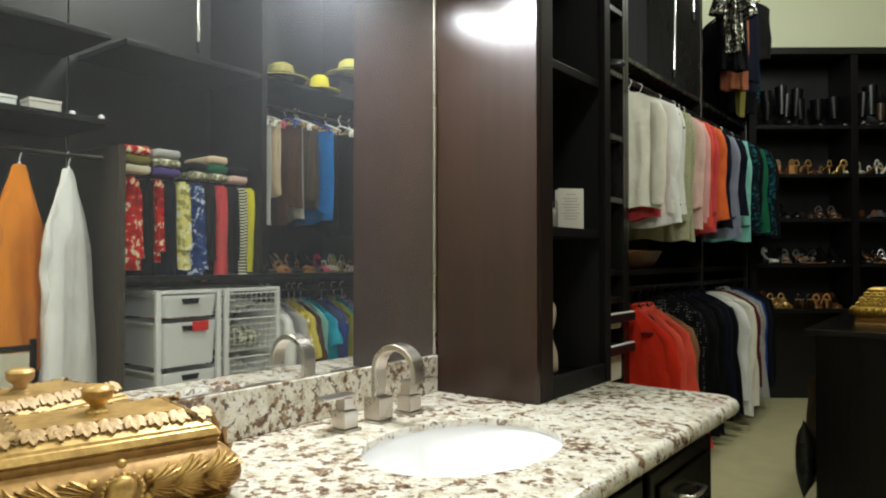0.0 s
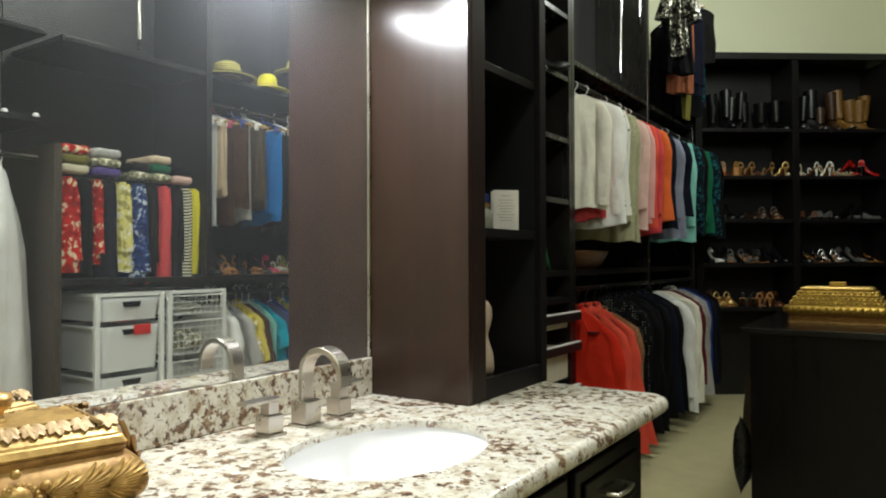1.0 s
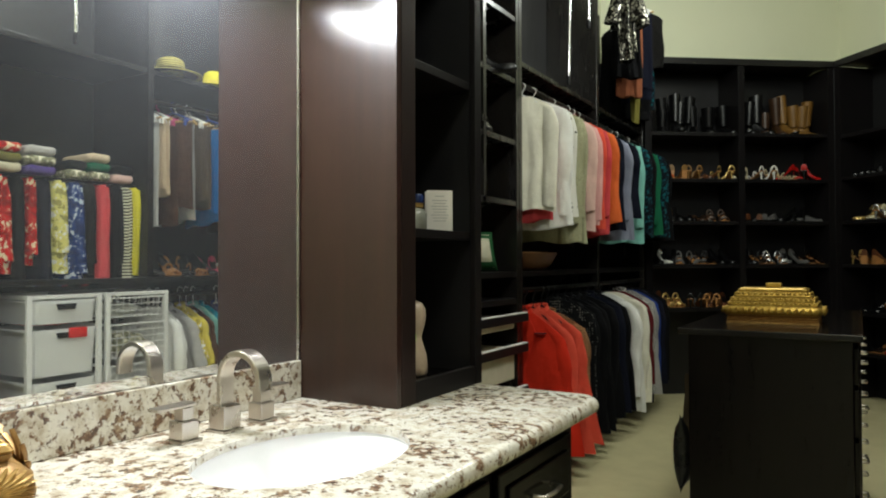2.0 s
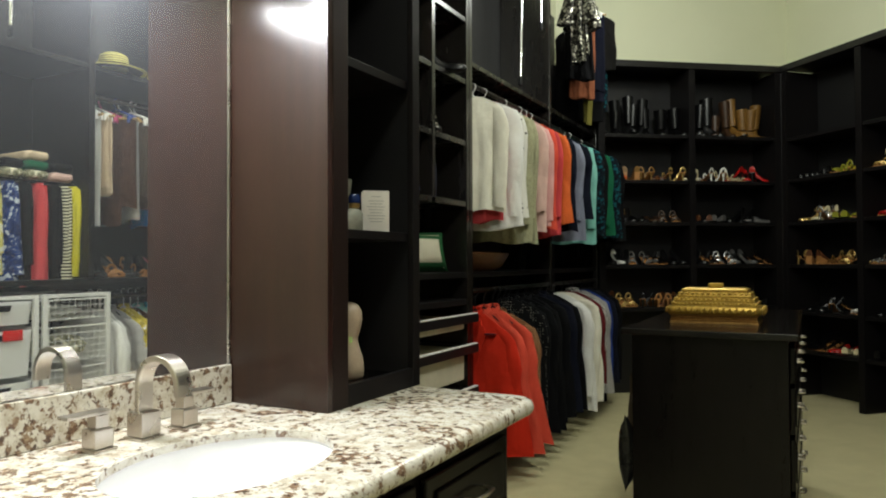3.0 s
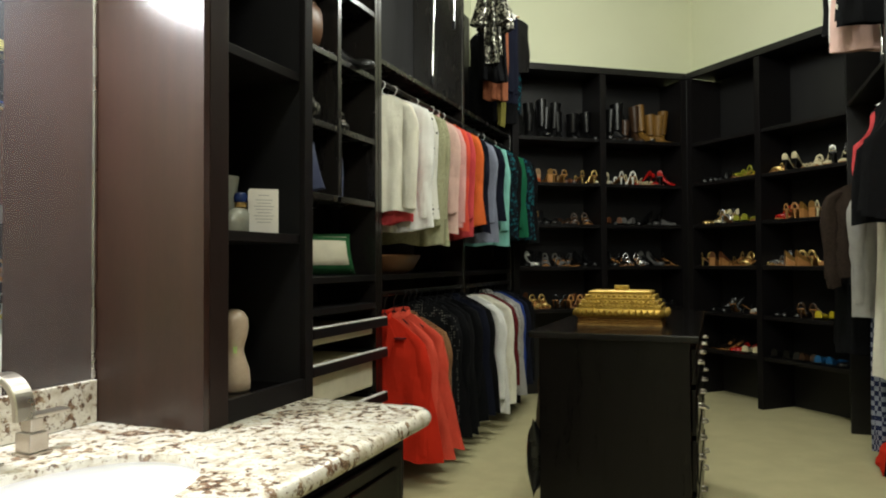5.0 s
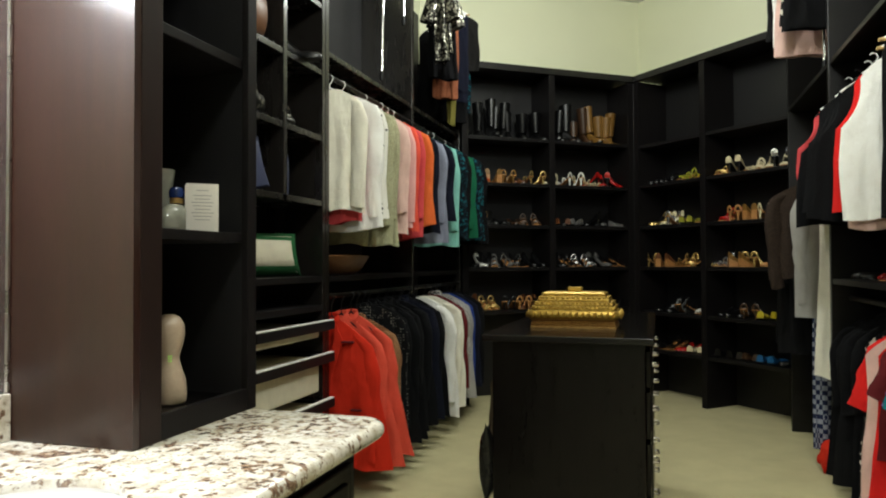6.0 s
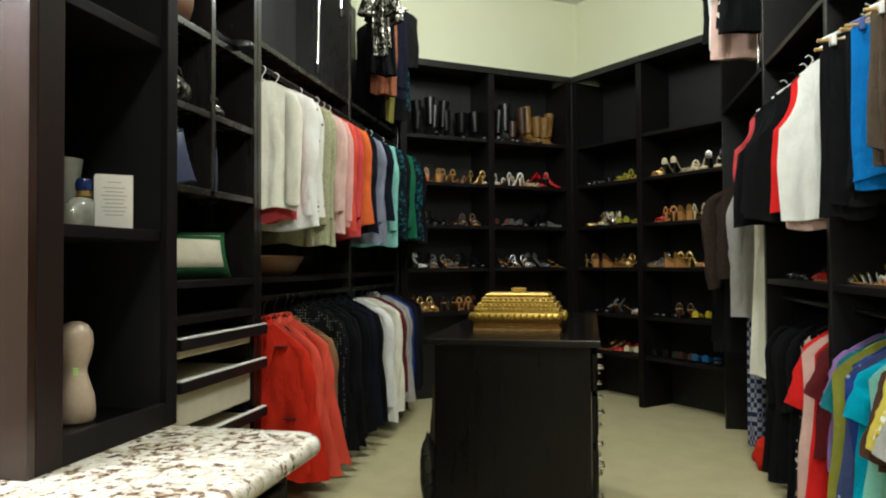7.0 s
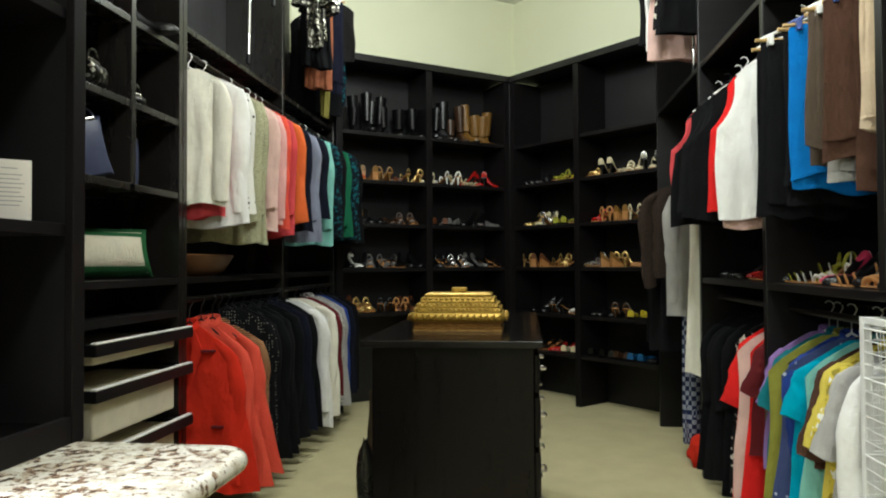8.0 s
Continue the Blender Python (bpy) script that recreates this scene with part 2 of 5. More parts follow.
def shoe_shelving(turn, u_far, divs, heights, label):
    """Built-in open shelving: u runs along the front, the backs lie at depth 0.38."""
    t = thing("shoe_shelving", label, "shelving", at=AB, turn=turn)
    lo, hi = min(u_far, 0), max(u_far, 0)
    part("back_panel", block(lo, hi, 0.372, 0.392, 0, 3.07), WOOD_SHEEN, t)
    part("top_rail", block(lo, hi, -0.012, 0.04, 3.03, 3.09, 0.004), WOOD_FLAT, t)
    part("top_panel", block(lo, hi, 0.042, 0.37, 3.05, 3.075), WOOD_FLAT, t)
    for u in divs:
        part("divider", block(u - 0.03, u + 0.03, 0.0, 0.37, 0.0, 3.028, 0.003), WOOD, t)
    edges = sorted([lo, hi] + list(divs))
    edges = [e for k, e in enumerate(edges) if k == 0 or e - edges[k - 1] > 0.1]
    for a, b in zip(edges, edges[1:]):
        for z in heights:
            part("shelf", block(a + 0.032, b - 0.032, 0.012, 0.37, z - 0.032, z, 0.003), WOOD_FLAT, t)
    return t


post = setting("corner_trim", block(-0.05, 0.05, 0.0, 0.09, 0, 3.085, 0.003), WOOD, "dark wooden corner post between the shoe shelving", "trim")
post.matrix_world = pose(AB.x, AB.y + 0.004, 0, 0, 0, (TURN_A + TURN_B) / 2)
SHELVES_A = (0.835, 1.225, 1.615, 2.0, 2.42)
SHELVES_B = (0.45, 0.80, 1.225, 1.615, 2.015, 2.40)
shoe_shelving(TURN_A, -1.80, (-1.77, -0.895, -0.032), SHELVES_A, "dark espresso wooden shoe shelving with open bays")
shoe_shelving(TURN_B, 1.78, (0.032, 0.845, 1.75), SHELVES_B, "dark espresso wooden shoe shelving with open bays")


def carcass(name, front, back, y0, y1, label, dividers=(), shelves=(), rods=(), top=3.07, edge=WOOD_FLAT):
    """A run of built-in hanging bays against a side wall, between y0 and y1."""
    t = thing(name, label, "closet unit")
    s = 1 if back > front else -1
    lo, hi = min(front, back), max(front, back)
    inner = back - s * 0.022
    part("back_panel", block(min(inner, back - s * 0.004), max(inner, back - s * 0.004), y0, y1, 0.0, top), WOOD_SHEEN, t)
    for y, z1, *foot in dividers:
        part("divider", block(min(front, inner), max(front, inner), y - 0.02, y + 0.02, foot[0] if foot else 0.0, z1, 0.003), edge, t)
    for a, b, z in shelves:
        part("shelf", block(min(front + s * 0.006, inner), max(front + s * 0.006, inner), a + 0.021, b - 0.021, z - 0.03, z, 0.003), edge if z > 2 else WOOD_FLAT, t)
    for a, b, z, x in rods:
        part("hanging_rod", tube([(x, a + 0.021, z), (x, b - 0.021, z)], 0.014, 10), BRONZE, t, "dark bronze hanging rod", True)
    return t


ROD_L, ROD_R = -0.36, 2.40
carcass("hanging_bays", LEFT, BACK_L, 4.18, 6.86, "dark wooden hanging bays with two tiers of rods",
        dividers=((4.20, 3.55), (5.58, 3.55), (6.84, 3.09)),
        shelves=((4.20, 5.58, 1.20), (5.58, 6.84, 1.20), (4.20, 5.58, 2.42), (5.58, 6.84, 2.42)),
        rods=((4.20, 5.58, 2.29, ROD_L), (5.58, 6.84, 2.29, ROD_L), (4.20, 5.58, 1.09, ROD_L), (5.58, 6.84, 1.09, ROD_L), (5.58, 6.84, 3.42, -0.26), (4.20, 5.58, 3.43, -0.33)), top=3.55, edge=WOOD_EDGE)
carcass("hanging_bays", RIGHT, BACK_R, 2.26, 6.62, "dark wooden hanging bays with hats, trousers and shoes",
        dividers=((3.19, 3.55, 1.172), (4.19, 3.55), (5.30, 3.55), (6.60, 3.09)),
        shelves=((2.285, 3.19, 2.41), (2.285, 4.19, 1.17), (4.19, 5.30, 1.17), (3.19, 4.19, 2.41), (4.19, 5.30, 2.43), (5.30, 6.60, 2.43)),
        rods=((2.285, 3.19, 3.43, RIGHT - 0.02), (3.19, 4.19, 2.24, ROD_R), (4.19, 5.30, 2.24, ROD_R), (3.32, 4.19, 1.06, ROD_R), (4.19, 5.30, 1.06, ROD_R), (5.30, 6.60, 1.84, ROD_R), (5.30, 6.60, 3.42, ROD_R)), top=3.55)
carcass("hanging_bays", RIGHT, BACK_R, -0.4, 2.25, "dark wooden hanging bay with a long rod and a shelf",
        dividers=((-0.38, 3.07),), shelves=((-0.38, 2.25, 2.41), (-0.38, 2.25, 1.97)), rods=((-0.38, 2.25, 1.78, ROD_R),), top=3.55)

end = thing("end_panel", "espresso end panel of the hanging bays with lamplight in its colour", "panel")
part("panel", block(RIGHT, BACK_R - 0.023, 2.265, 2.305, 0.0, 1.85, 0.003), WOOD_END_LIT, end)

# ---- vanity ----
CT = 0.89


def vanity():
    t = thing("vanity_cabinet", "dark espresso vanity cabinet with drawers under granite", "cabinet")
    part("body", block(0.0, 0.64, -1.0, 2.37, 0.09, 0.66, 0.003), WOOD, t)
    part("front_rail", block(0.60, 0.64, -1.0, 2.37, 0.662, 0.858, 0.002), WOOD, t)
    part("end_panel", block(0.0, 0.598, 2.33, 2.37, 0.662, 0.858, 0.002), WOOD, t)
    part("toe_kick", block(0.02, 0.58, -0.98, 2.33, 0.0, 0.088), WOOD_FLAT, t)
    for y0, y1, z0, z1 in ((1.88, 2.32, 0.62, 0.80), (1.88, 2.32, 0.36, 0.60), (1.88, 2.32, 0.12, 0.34), (1.25, 1.84, 0.62, 0.80), (1.25, 1.84, 0.12, 0.60), (0.6, 1.21, 0.62, 0.80), (0.6, 1.21, 0.12, 0.60)):
        bm = block(0.642, 0.660, y0, y1, z0, z1, 0.005)
        block(0.6605, 0.668, y0 + 0.04, y1 - 0.04, z0 + 0.035, z1 - 0.035, 0.004, 2, bm)
        d = part("drawer_front", bm, WOOD_LACQUER, t)
        ym, zm = (y0 + y1) / 2, (z0 + z1) / 2
        part("handle", tube([(0.668, ym - 0.055, zm), (0.695, ym - 0.05, zm), (0.70, ym, zm), (0.695, ym + 0.05, zm), (0.668, ym + 0.055, zm)], 0.005, 8), NICKEL, d, "brushed nickel bar pull", True)
    return t


vanity()


def countertop():
    """A slab with a rounded front corner, a bullnose edge and an oval opening for the basin."""
    cx, cy, ax, ay = 0.402, 1.565, 0.180, 0.238
    n = 64
    bm = bmesh.new()
    hole = [(cx + ax * math.cos(2 * math.pi * k / n), cy + ay * math.sin(2 * math.pi * k / n)) for k in range(n)]
    x0, x1, y0, y1, r = 0.0, 0.70, -1.0, 2.40, 0.05
    def rim(k):
        a = 2 * math.pi * k / n
        dx, dy = math.cos(a) * ax, math.sin(a) * ay
        s = min((x1 - cx) / dx if dx > 1e-6 else 9e9, (x0 - cx) / dx if dx < -1e-6 else 9e9, 0.36 / abs(dy) if abs(dy) > 1e-6 else 9e9)
        return cx + dx * s, cy + dy * s
    rings = []
    for z in (CT, CT - 0.016):
        rings.append(([bm.verts.new((x, y, z)) for x, y in hole], [bm.verts.new((*rim(k), z)) for k in range(n)]))
    for k in range(n):
        j = (k + 1) % n
        for (h, o), flip in zip(rings, (False, True)):
            bm.faces.new((h[k], h[j], o[j], o[k]))
        bm.faces.new((rings[0][0][k], rings[0][0][j], rings[1][0][j], rings[1][0][k]))
    t = thing("granite_countertop", "white and brown speckled granite countertop with rounded edge", "countertop")
    part("basin_surround", bm, GRANITE, t)
    part("slab", block(0.0, 0.70, -1.0, cy - 0.36, CT - 0.03, CT), GRANITE, t)
    bm = bmesh.new()
    out = [(0.0, cy + 0.36), (0.70, cy + 0.36)] + [(0.70 - r + r * math.cos(a), y1 - r + r * math.sin(a)) for a in (math.pi / 2 * k / 10 for k in range(11))] + [(0.0, y1)]
    lo, hi = [bm.verts.new((x, y, CT - 0.03)) for x, y in out], [bm.verts.new((x, y, CT)) for x, y in out]
    bm.faces.new(hi)
    bm.faces.new(lo[::-1])
    for k in range(len(out)):
        j = (k + 1) % len(out)
        bm.faces.new((lo[k], lo[j], hi[j], hi[k]))
    part("slab", bm, GRANITE, t)
    path = [(0.70, -1.0), (0.70, 0.6), (0.70, 1.6)] + [(0.70 - r + r * math.cos(a), y1 - r + r * math.sin(a)) for a in (math.pi / 2 * k / 10 for k in range(11))] + [(0.345, y1)]
    part("bullnose_edge", tube([(x, y, CT - 0.0217) for x, y in path], 0.0215, 20), GRANITE, t, "rounded bullnose granite edge", True)
    part("backsplash", block(0.0, 0.023, -1.0, 1.966, CT + 0.001, CT + 0.102, 0.003), GRANITE, t)
    return t


countertop()
basin = thing("wash_basin", "white porcelain oval undermount wash basin", "sink", at=(0.402, 1.565, CT - 0.017))
part("bowl", lathe([(0.0, -0.15), (0.30, -0.148), (0.62, -0.125), (0.86, -0.075), (0.97, -0.03), (1.0, 0.0), (1.07, 0.0), (1.07, -0.01), (1.02, -0.02), (0.9, -0.09), (0.6, -0.145), (0.0, -0.165)], 48, sx=0.184, sy=0.242), PORCELAIN, basin, smooth=True)
part("drain", lathe([(0.0, -0.146), (0.022, -0.146), (0.024, -0.143), (0.016, -0.142), (0.0, -0.144)], 20), NICKEL, basin, smooth=True)

mir = thing("wall_mirror", "large frameless wall mirror above the granite backsplash", "mirror")
part("glass", block(-0.004, 0.014, -0.6, 1.964, CT + 0.104, 2.75), MIRROR, mir)
part("edge_channel", block(0.0142, 0.018, 1.960, 1.966, CT + 0.104, 2.75), NICKEL, mir, "thin metal edge strip")


def tower():
    t = thing("vanity_tower", "dark brown wooden open tower cabinet standing on the countertop", "cabinet")
    y0, y1, x1, zb, zt = 1.968, 2.42, 0.337, CT + 0.001, 2.75
    part("side_panel", block(0.003, x1 - 0.001, y0, y0 + 0.02, zb, zt, 0.001), WOOD_LAMPLIT, t, "espresso side panel with the lamp's brown glow in its colour")
    part("side_panel", block(0.003, x1 - 0.02, y1 - 0.02, y1, zb, zt, 0.001), WOOD_SHEEN, t)
    part("back_panel", block(0.003, 0.018, y0 + 0.021, y1 - 0.021, zb, zt), WOOD, t)
    part("stile", block(x1 - 0.019, x1, y0 + 0.0205, y0 + 0.085, zb, zt, 0.002), WOOD_HALF_LIT, t)
    part("stile", block(x1 - 0.019, x1, y1 - 0.04, y1, zb, zt, 0.002), WOOD, t)
    part("bottom_rail", block(x1 - 0.019, x1 - 0.001, y0 + 0.086, y1 - 0.041, zb, zb + 0.055, 0.002), WOOD, t)
    part("bottom_panel", block(0.019, x1 - 0.02, y0 + 0.021, y1 - 0.021, zb, zb + 0.03), WOOD, t)
    part("glass_shelf", block(0.10, x1 - 0.03, y0 + 0.022, y1 - 0.022, zb + 0.031, zb + 0.036), WOOD_GLOSS, t)
    for z in (1.347, 1.80, 2.25):
        part("shelf", block(0.019, x1 - 0.0195, y0 + 0.021, y1 - 0.021, z - 0.025, z, 0.002), WOOD, t)
    return t


tower()

# ---- island ----


def island():
    t = thing("closet_island", "dark polished wooden dresser island with drawers", "dresser")
    part("body", block(0.70, 1.30, 3.60, 5.05, 0.06, 0.951, 0.004), WOOD_LACQUER, t)
    part("plinth", block(0.73, 1.27, 3.64, 5.01, 0.0, 0.058), WOOD_GLOSS, t)
    part("top", block(0.665, 1.335, 3.56, 5.09, 0.952, 0.978, 0.004, 3), WOOD_GLOSS, t, "polished dark wooden top")
    for y0, y1 in ((3.64, 4.30), (4.34, 5.0)):
        for z0, z1 in ((0.78, 0.92), (0.58, 0.76), (0.36, 0.56), (0.11, 0.34)):
            bm = block(1.302, 1.320, y0, y1, z0, z1, 0.004)
            block(1.3205, 1.326, y0 + 0.03, y1 - 0.03, z0 + 0.025, z1 - 0.025, 0.003, 2, bm)
            d = part("drawer", bm, WOOD_LACQUER, t)
            for ym in (y0 + 0.16, y1 - 0.16):
                zm = (z0 + z1) / 2
                part("handle", tube([(1.326, ym - 0.036, zm), (1.345, ym - 0.034, zm), (1.348, ym, zm - 0.003), (1.345, ym + 0.034, zm), (1.326, ym + 0.036, zm)], 0.005, 8), NICKEL, d, "nickel bar pull", True)
    return t


island()

# ---- fabrics ----


def fabric(name, rgb, pattern="", rgb2=(255, 255, 255), scale=30.0, rough=0.9):
    m, nd, ln, b = nodes_of(name)
    c1, c2 = lin(*rgb), lin(*rgb2)
    v = coords(nd, ln)
    weave = noise_of(nd, ln, v, 500, 2)
    soft = noise_of(nd, ln, v, 7, 4)
    if pattern in ("stripe", "vstripe"):
        w = nd.new("ShaderNodeTexWave")
        w.bands_direction = "Z" if pattern == "stripe" else "X"
        w.inputs["Scale"].default_value, w.inputs["Distortion"].default_value = scale, 0.6
        ln.new(v, w.inputs["Vector"])
        col = ramp_of(nd, ln, w.outputs["Fac"], [(0.46, c1), (0.54, c2)])
    elif pattern == "dots":
        w = nd.new("ShaderNodeTexVoronoi")
        w.inputs["Scale"].default_value, w.inputs["Randomness"].default_value = scale, 0.35
        ln.new(v, w.inputs["Vector"])
        col = ramp_of(nd, ln, w.outputs["Distance"], [(0.20, c2), (0.25, c1)])
    elif pattern == "print":
        col = ramp_of(nd, ln, noise_of(nd, ln, v, scale, 3, 0.5), [(0.42, shade(c1, 0.45)), (0.46, c1), (0.55, c1), (0.58, c2)])
    elif pattern == "check":
        w = nd.new("ShaderNodeTexChecker")
        w.inputs["Scale"].default_value = scale
        w.inputs["Color1"].default_value, w.inputs["Color2"].default_value = (*c1, 1), (*c2, 1)
        ln.new(v, w.inputs["Vector"])
        col = w.outputs["Color"]
    elif pattern == "tweed":
        col = ramp_of(nd, ln, noise_of(nd, ln, v, 170, 3, 0.7), [(0.36, shade(c1, 0.8)), (0.64, c2)])
    else:
        col = ramp_of(nd, ln, soft, [(0.25, shade(c1, 0.86)), (0.75, shade(c1, 1.08))])
    ln.new(col, b.inputs["Base Color"])
    b.inputs["Roughness"].default_value = rough
    b.inputs["Specular IOR Level"].default_value = 0.2
    wrinkle = nd.new("ShaderNodeMath")
    wrinkle.operation = "MULTIPLY_ADD"
    wrinkle.inputs[1].default_value = 0.12
    ln.new(weave, wrinkle.inputs[0])
    ln.new(noise_of(nd, ln, coords(nd, ln, (1, 1, 0.55)), 17, 6, 0.68), wrinkle.inputs[2])
    bump_of(nd, ln, b, wrinkle.outputs[0], 0.75, 0.018)
    return m


CLOTH = {}
for key, *spec in (
        ("white", (241, 239, 233)), ("ivory", (237, 232, 216)), ("cream", (205, 196, 168)), ("sage", (150, 150, 118), "tweed", (186, 184, 150)),
        ("whitedots", (226, 224, 216), "dots", (14, 14, 14), 34), ("pink", (224, 170, 165)), ("blush", (222, 186, 176)), ("coral", (222, 84, 64)),
        ("rose", (205, 74, 78)), ("orange", (222, 108, 52)), ("lavender", (132, 136, 154)), ("navy", (13, 16, 32)), ("mint", (132, 192, 180)),
        ("teal", (28, 108, 116)), ("green", (26, 94, 64)), ("tealprint", (10, 22, 32), "print", (22, 84, 92), 40), ("black", (7, 7, 10)),
        ("charcoal", (14, 14, 16)), ("red", (205, 44, 22)), ("scarlet", (218, 34, 30)), ("blackdots", (9, 9, 12), "dots", (130, 128, 120), 62),
        ("tanstripe", (190, 140, 96), "stripe", (40, 30, 26), 34), ("stripe", (226, 222, 214), "stripe", (24, 26, 40), 34), ("maroon", (92, 26, 30)), ("royal", (38, 60, 130)), ("grey", (160, 158, 154)),
        ("purple", (138, 108, 166)), ("olive", (140, 140, 56)), ("turquoise", (22, 150, 178)), ("brown", (74, 50, 38)), ("sepia", (40, 31, 26), "tweed", (58, 46, 38)), ("yellow", (212, 194, 82)),
        ("yellowprint", (212, 192, 70), "print", (235, 235, 228), 24), ("bluedots", (62, 72, 112), "dots", (176, 184, 206), 26),
        ("greystripe", (198, 196, 192), "stripe", (150, 148, 146), 60), ("azure", (20, 110, 186)), ("beige", (206, 186, 158)), ("taupe", (82, 70, 58)),
        ("amber", (222, 136, 40)), ("redprint", (196, 30, 26), "print", (228, 206, 170), 26), ("blueprint", (38, 62, 124), "print", (190, 200, 216), 32),
        ("limeprint", (214, 206, 120), "print", (226, 226, 214), 24), ("bwstripe", (20, 20, 24), "stripe", (226, 222, 190), 17), ("lemon", (220, 210, 50)),
        ("violet", (82, 66, 130)), ("khaki", (112, 106, 48)), ("floral", (150, 148, 120), "print", (232, 226, 200), 40), ("plaid", (34, 42, 74), "check", (150, 154, 168), 34),
        ("hemprint", (22, 22, 24), "print", (214, 206, 190), 30), ("straw", (206, 196, 96), "tweed", (226, 214, 120)), ("strawstripe", (206, 196, 110), "stripe", (70, 60, 44), 22), ("rust", (112, 62, 42), "tweed", (150, 92, 62)), ("towel", (196, 196, 186), "tweed", (226, 226, 218))):
    CLOTH[key] = fabric("cloth_" + key, *spec)


def sequin_material():
    m, nd, ln, b = nodes_of("silver_sequins")
    w = nd.new("ShaderNodeTexVoronoi")
    w.inputs["Scale"].default_value = 70
    ln.new(coords(nd, ln), w.inputs["Vector"])
    ln.new(ramp_of(nd, ln, w.outputs["Color"], [(0.55, (0.012, 0.011, 0.009)), (0.92, (0.50, 0.48, 0.40))]), b.inputs["Base Color"])
    b.inputs["Metallic"].default_value, b.inputs["Roughness"].default_value = 0.9, 0.32
    bump_of(nd, ln, b, w.outputs["Color"], 1.0, 0.04)
    return m


SEQUIN = sequin_material()
FUR = fabric("black_fur", (8, 8, 8), "tweed", (24, 22, 20))
HANG_WHITE, HANG_WOOD = WHITE_WIRE, mottled("pale_wood", (0.40, 0.26, 0.10), (0.56, 0.38, 0.16), 0.45, 0, 4, (3, 12, 12), 0.1, 60)
HANG_BLUE = mottled("blue_plastic", (0.03, 0.06, 0.25), (0.05, 0.09, 0.32), 0.35)
HANG_PINK = mottled("pink_plastic", (0.45, 0.05, 0.16), (0.5, 0.07, 0.2), 0.35)


def loft(rows, bm=None, cap=True):
    """Closed rings of equal count joined into a skin."""
    bm = bm or bmesh.new()
    rings = [[bm.verts.new(p) for p in row] for row in rows]
    n = len(rings[0])
    for a, b in zip(rings, rings[1:]):
        for j in range(n):
            bm.faces.new((a[j], a[(j + 1) % n], b[(j + 1) % n], b[j]))
    if cap:
        bm.faces.new(rings[0][::-1])
    if cap is True:
        bm.faces.new(rings[-1])
    return bm


def cloth_body(rng, half, length, thick, flare, neck, drop, fold, waist=0.05, vest=False, crease=0.015):
    """A hanging garment's body: two sheets joined at the sides, z=0 at the neck, folds deepening towards the hem.

    neck: the share of the breadth that lies level before the shoulders fall by drop."""
    cols, rows_n = 26, 20
    ph, ph2, k1, k2 = rng.uniform(0, 6), rng.uniform(0, 6), rng.uniform(2.2, 4.0), rng.uniform(5, 9)
    seed, lean, sag = rng.uniform(0, 50), rng.uniform(-0.02, 0.02), rng.uniform(-0.02, 0.02)
    us = [math.sin(math.pi * (k / cols - 0.5)) * 0.5 + (2 * k / cols - 1) * 0.5 for k in range(cols + 1)]
    rows = []
    for i in range(rows_n):
        v = (i / (rows_n - 1)) ** 1.25
        grow = min(1.0, 0.08 + 1.15 * v)
        w = half * (1 - waist * math.sin(math.pi * min(1, v * 1.7)) + flare * v)
        if vest:
            w *= 0.60 + 0.40 * min(1, v / 0.34) ** 2.4
        front, back = [], []
        for u in us:
            a = max(0.0, (abs(u) - neck) / (1 - neck))
            top = -drop * a ** 1.15 - 0.020 * a ** 6 * (drop > 0.03)
            z = top * (1 - v) - length * v + v * (sag * u * 1.4 + 0.008 * math.sin(k1 * 1.7 * u + ph2))
            x = u * w + lean * v * v + 0.006 * math.sin(6 * v + ph) * v
            th = thick * math.sqrt(max(0, 1 - abs(u) ** 3)) * (0.25 + 0.75 * min(1, v * 5)) * (1 + 0.4 * v)
            y = fold * grow * (0.6 * math.sin(k1 * u + ph + 0.9 * v) + 0.4 * math.sin(k2 * u + ph2 - 1.3 * v) + 0.18 * math.sin(2.3 * k2 * u + ph + v))
            slim = 1 - abs(u) ** 4
            n1 = noise.noise(Vector((x * 16 + seed, z * 3.5, 0.0))) * crease + noise.noise(Vector((x * 34 + z * 14, z * 24, seed))) * crease * 0.45
            n2 = noise.noise(Vector((x * 16, z * 3.5, seed))) * crease
            front.append((x, y - th - n1 * 1.6 * slim * (0.35 + grow), z))
            back.append((x, y + th + n2 * slim, z))
        rows.append(front + back[-2:0:-1])
    bm = loft(rows, cap=False)
    bm.verts.ensure_lookup_table()
    n = 2 * cols
    for k in range(1, cols - 1):
        bm.faces.new((bm.verts[k], bm.verts[k + 1], bm.verts[n - k - 1], bm.verts[n - k]))
    bm.faces.new((bm.verts[0], bm.verts[1], bm.verts[n - 1]))
    bm.faces.new((bm.verts[cols - 1], bm.verts[cols], bm.verts[cols + 1]))
    return bm


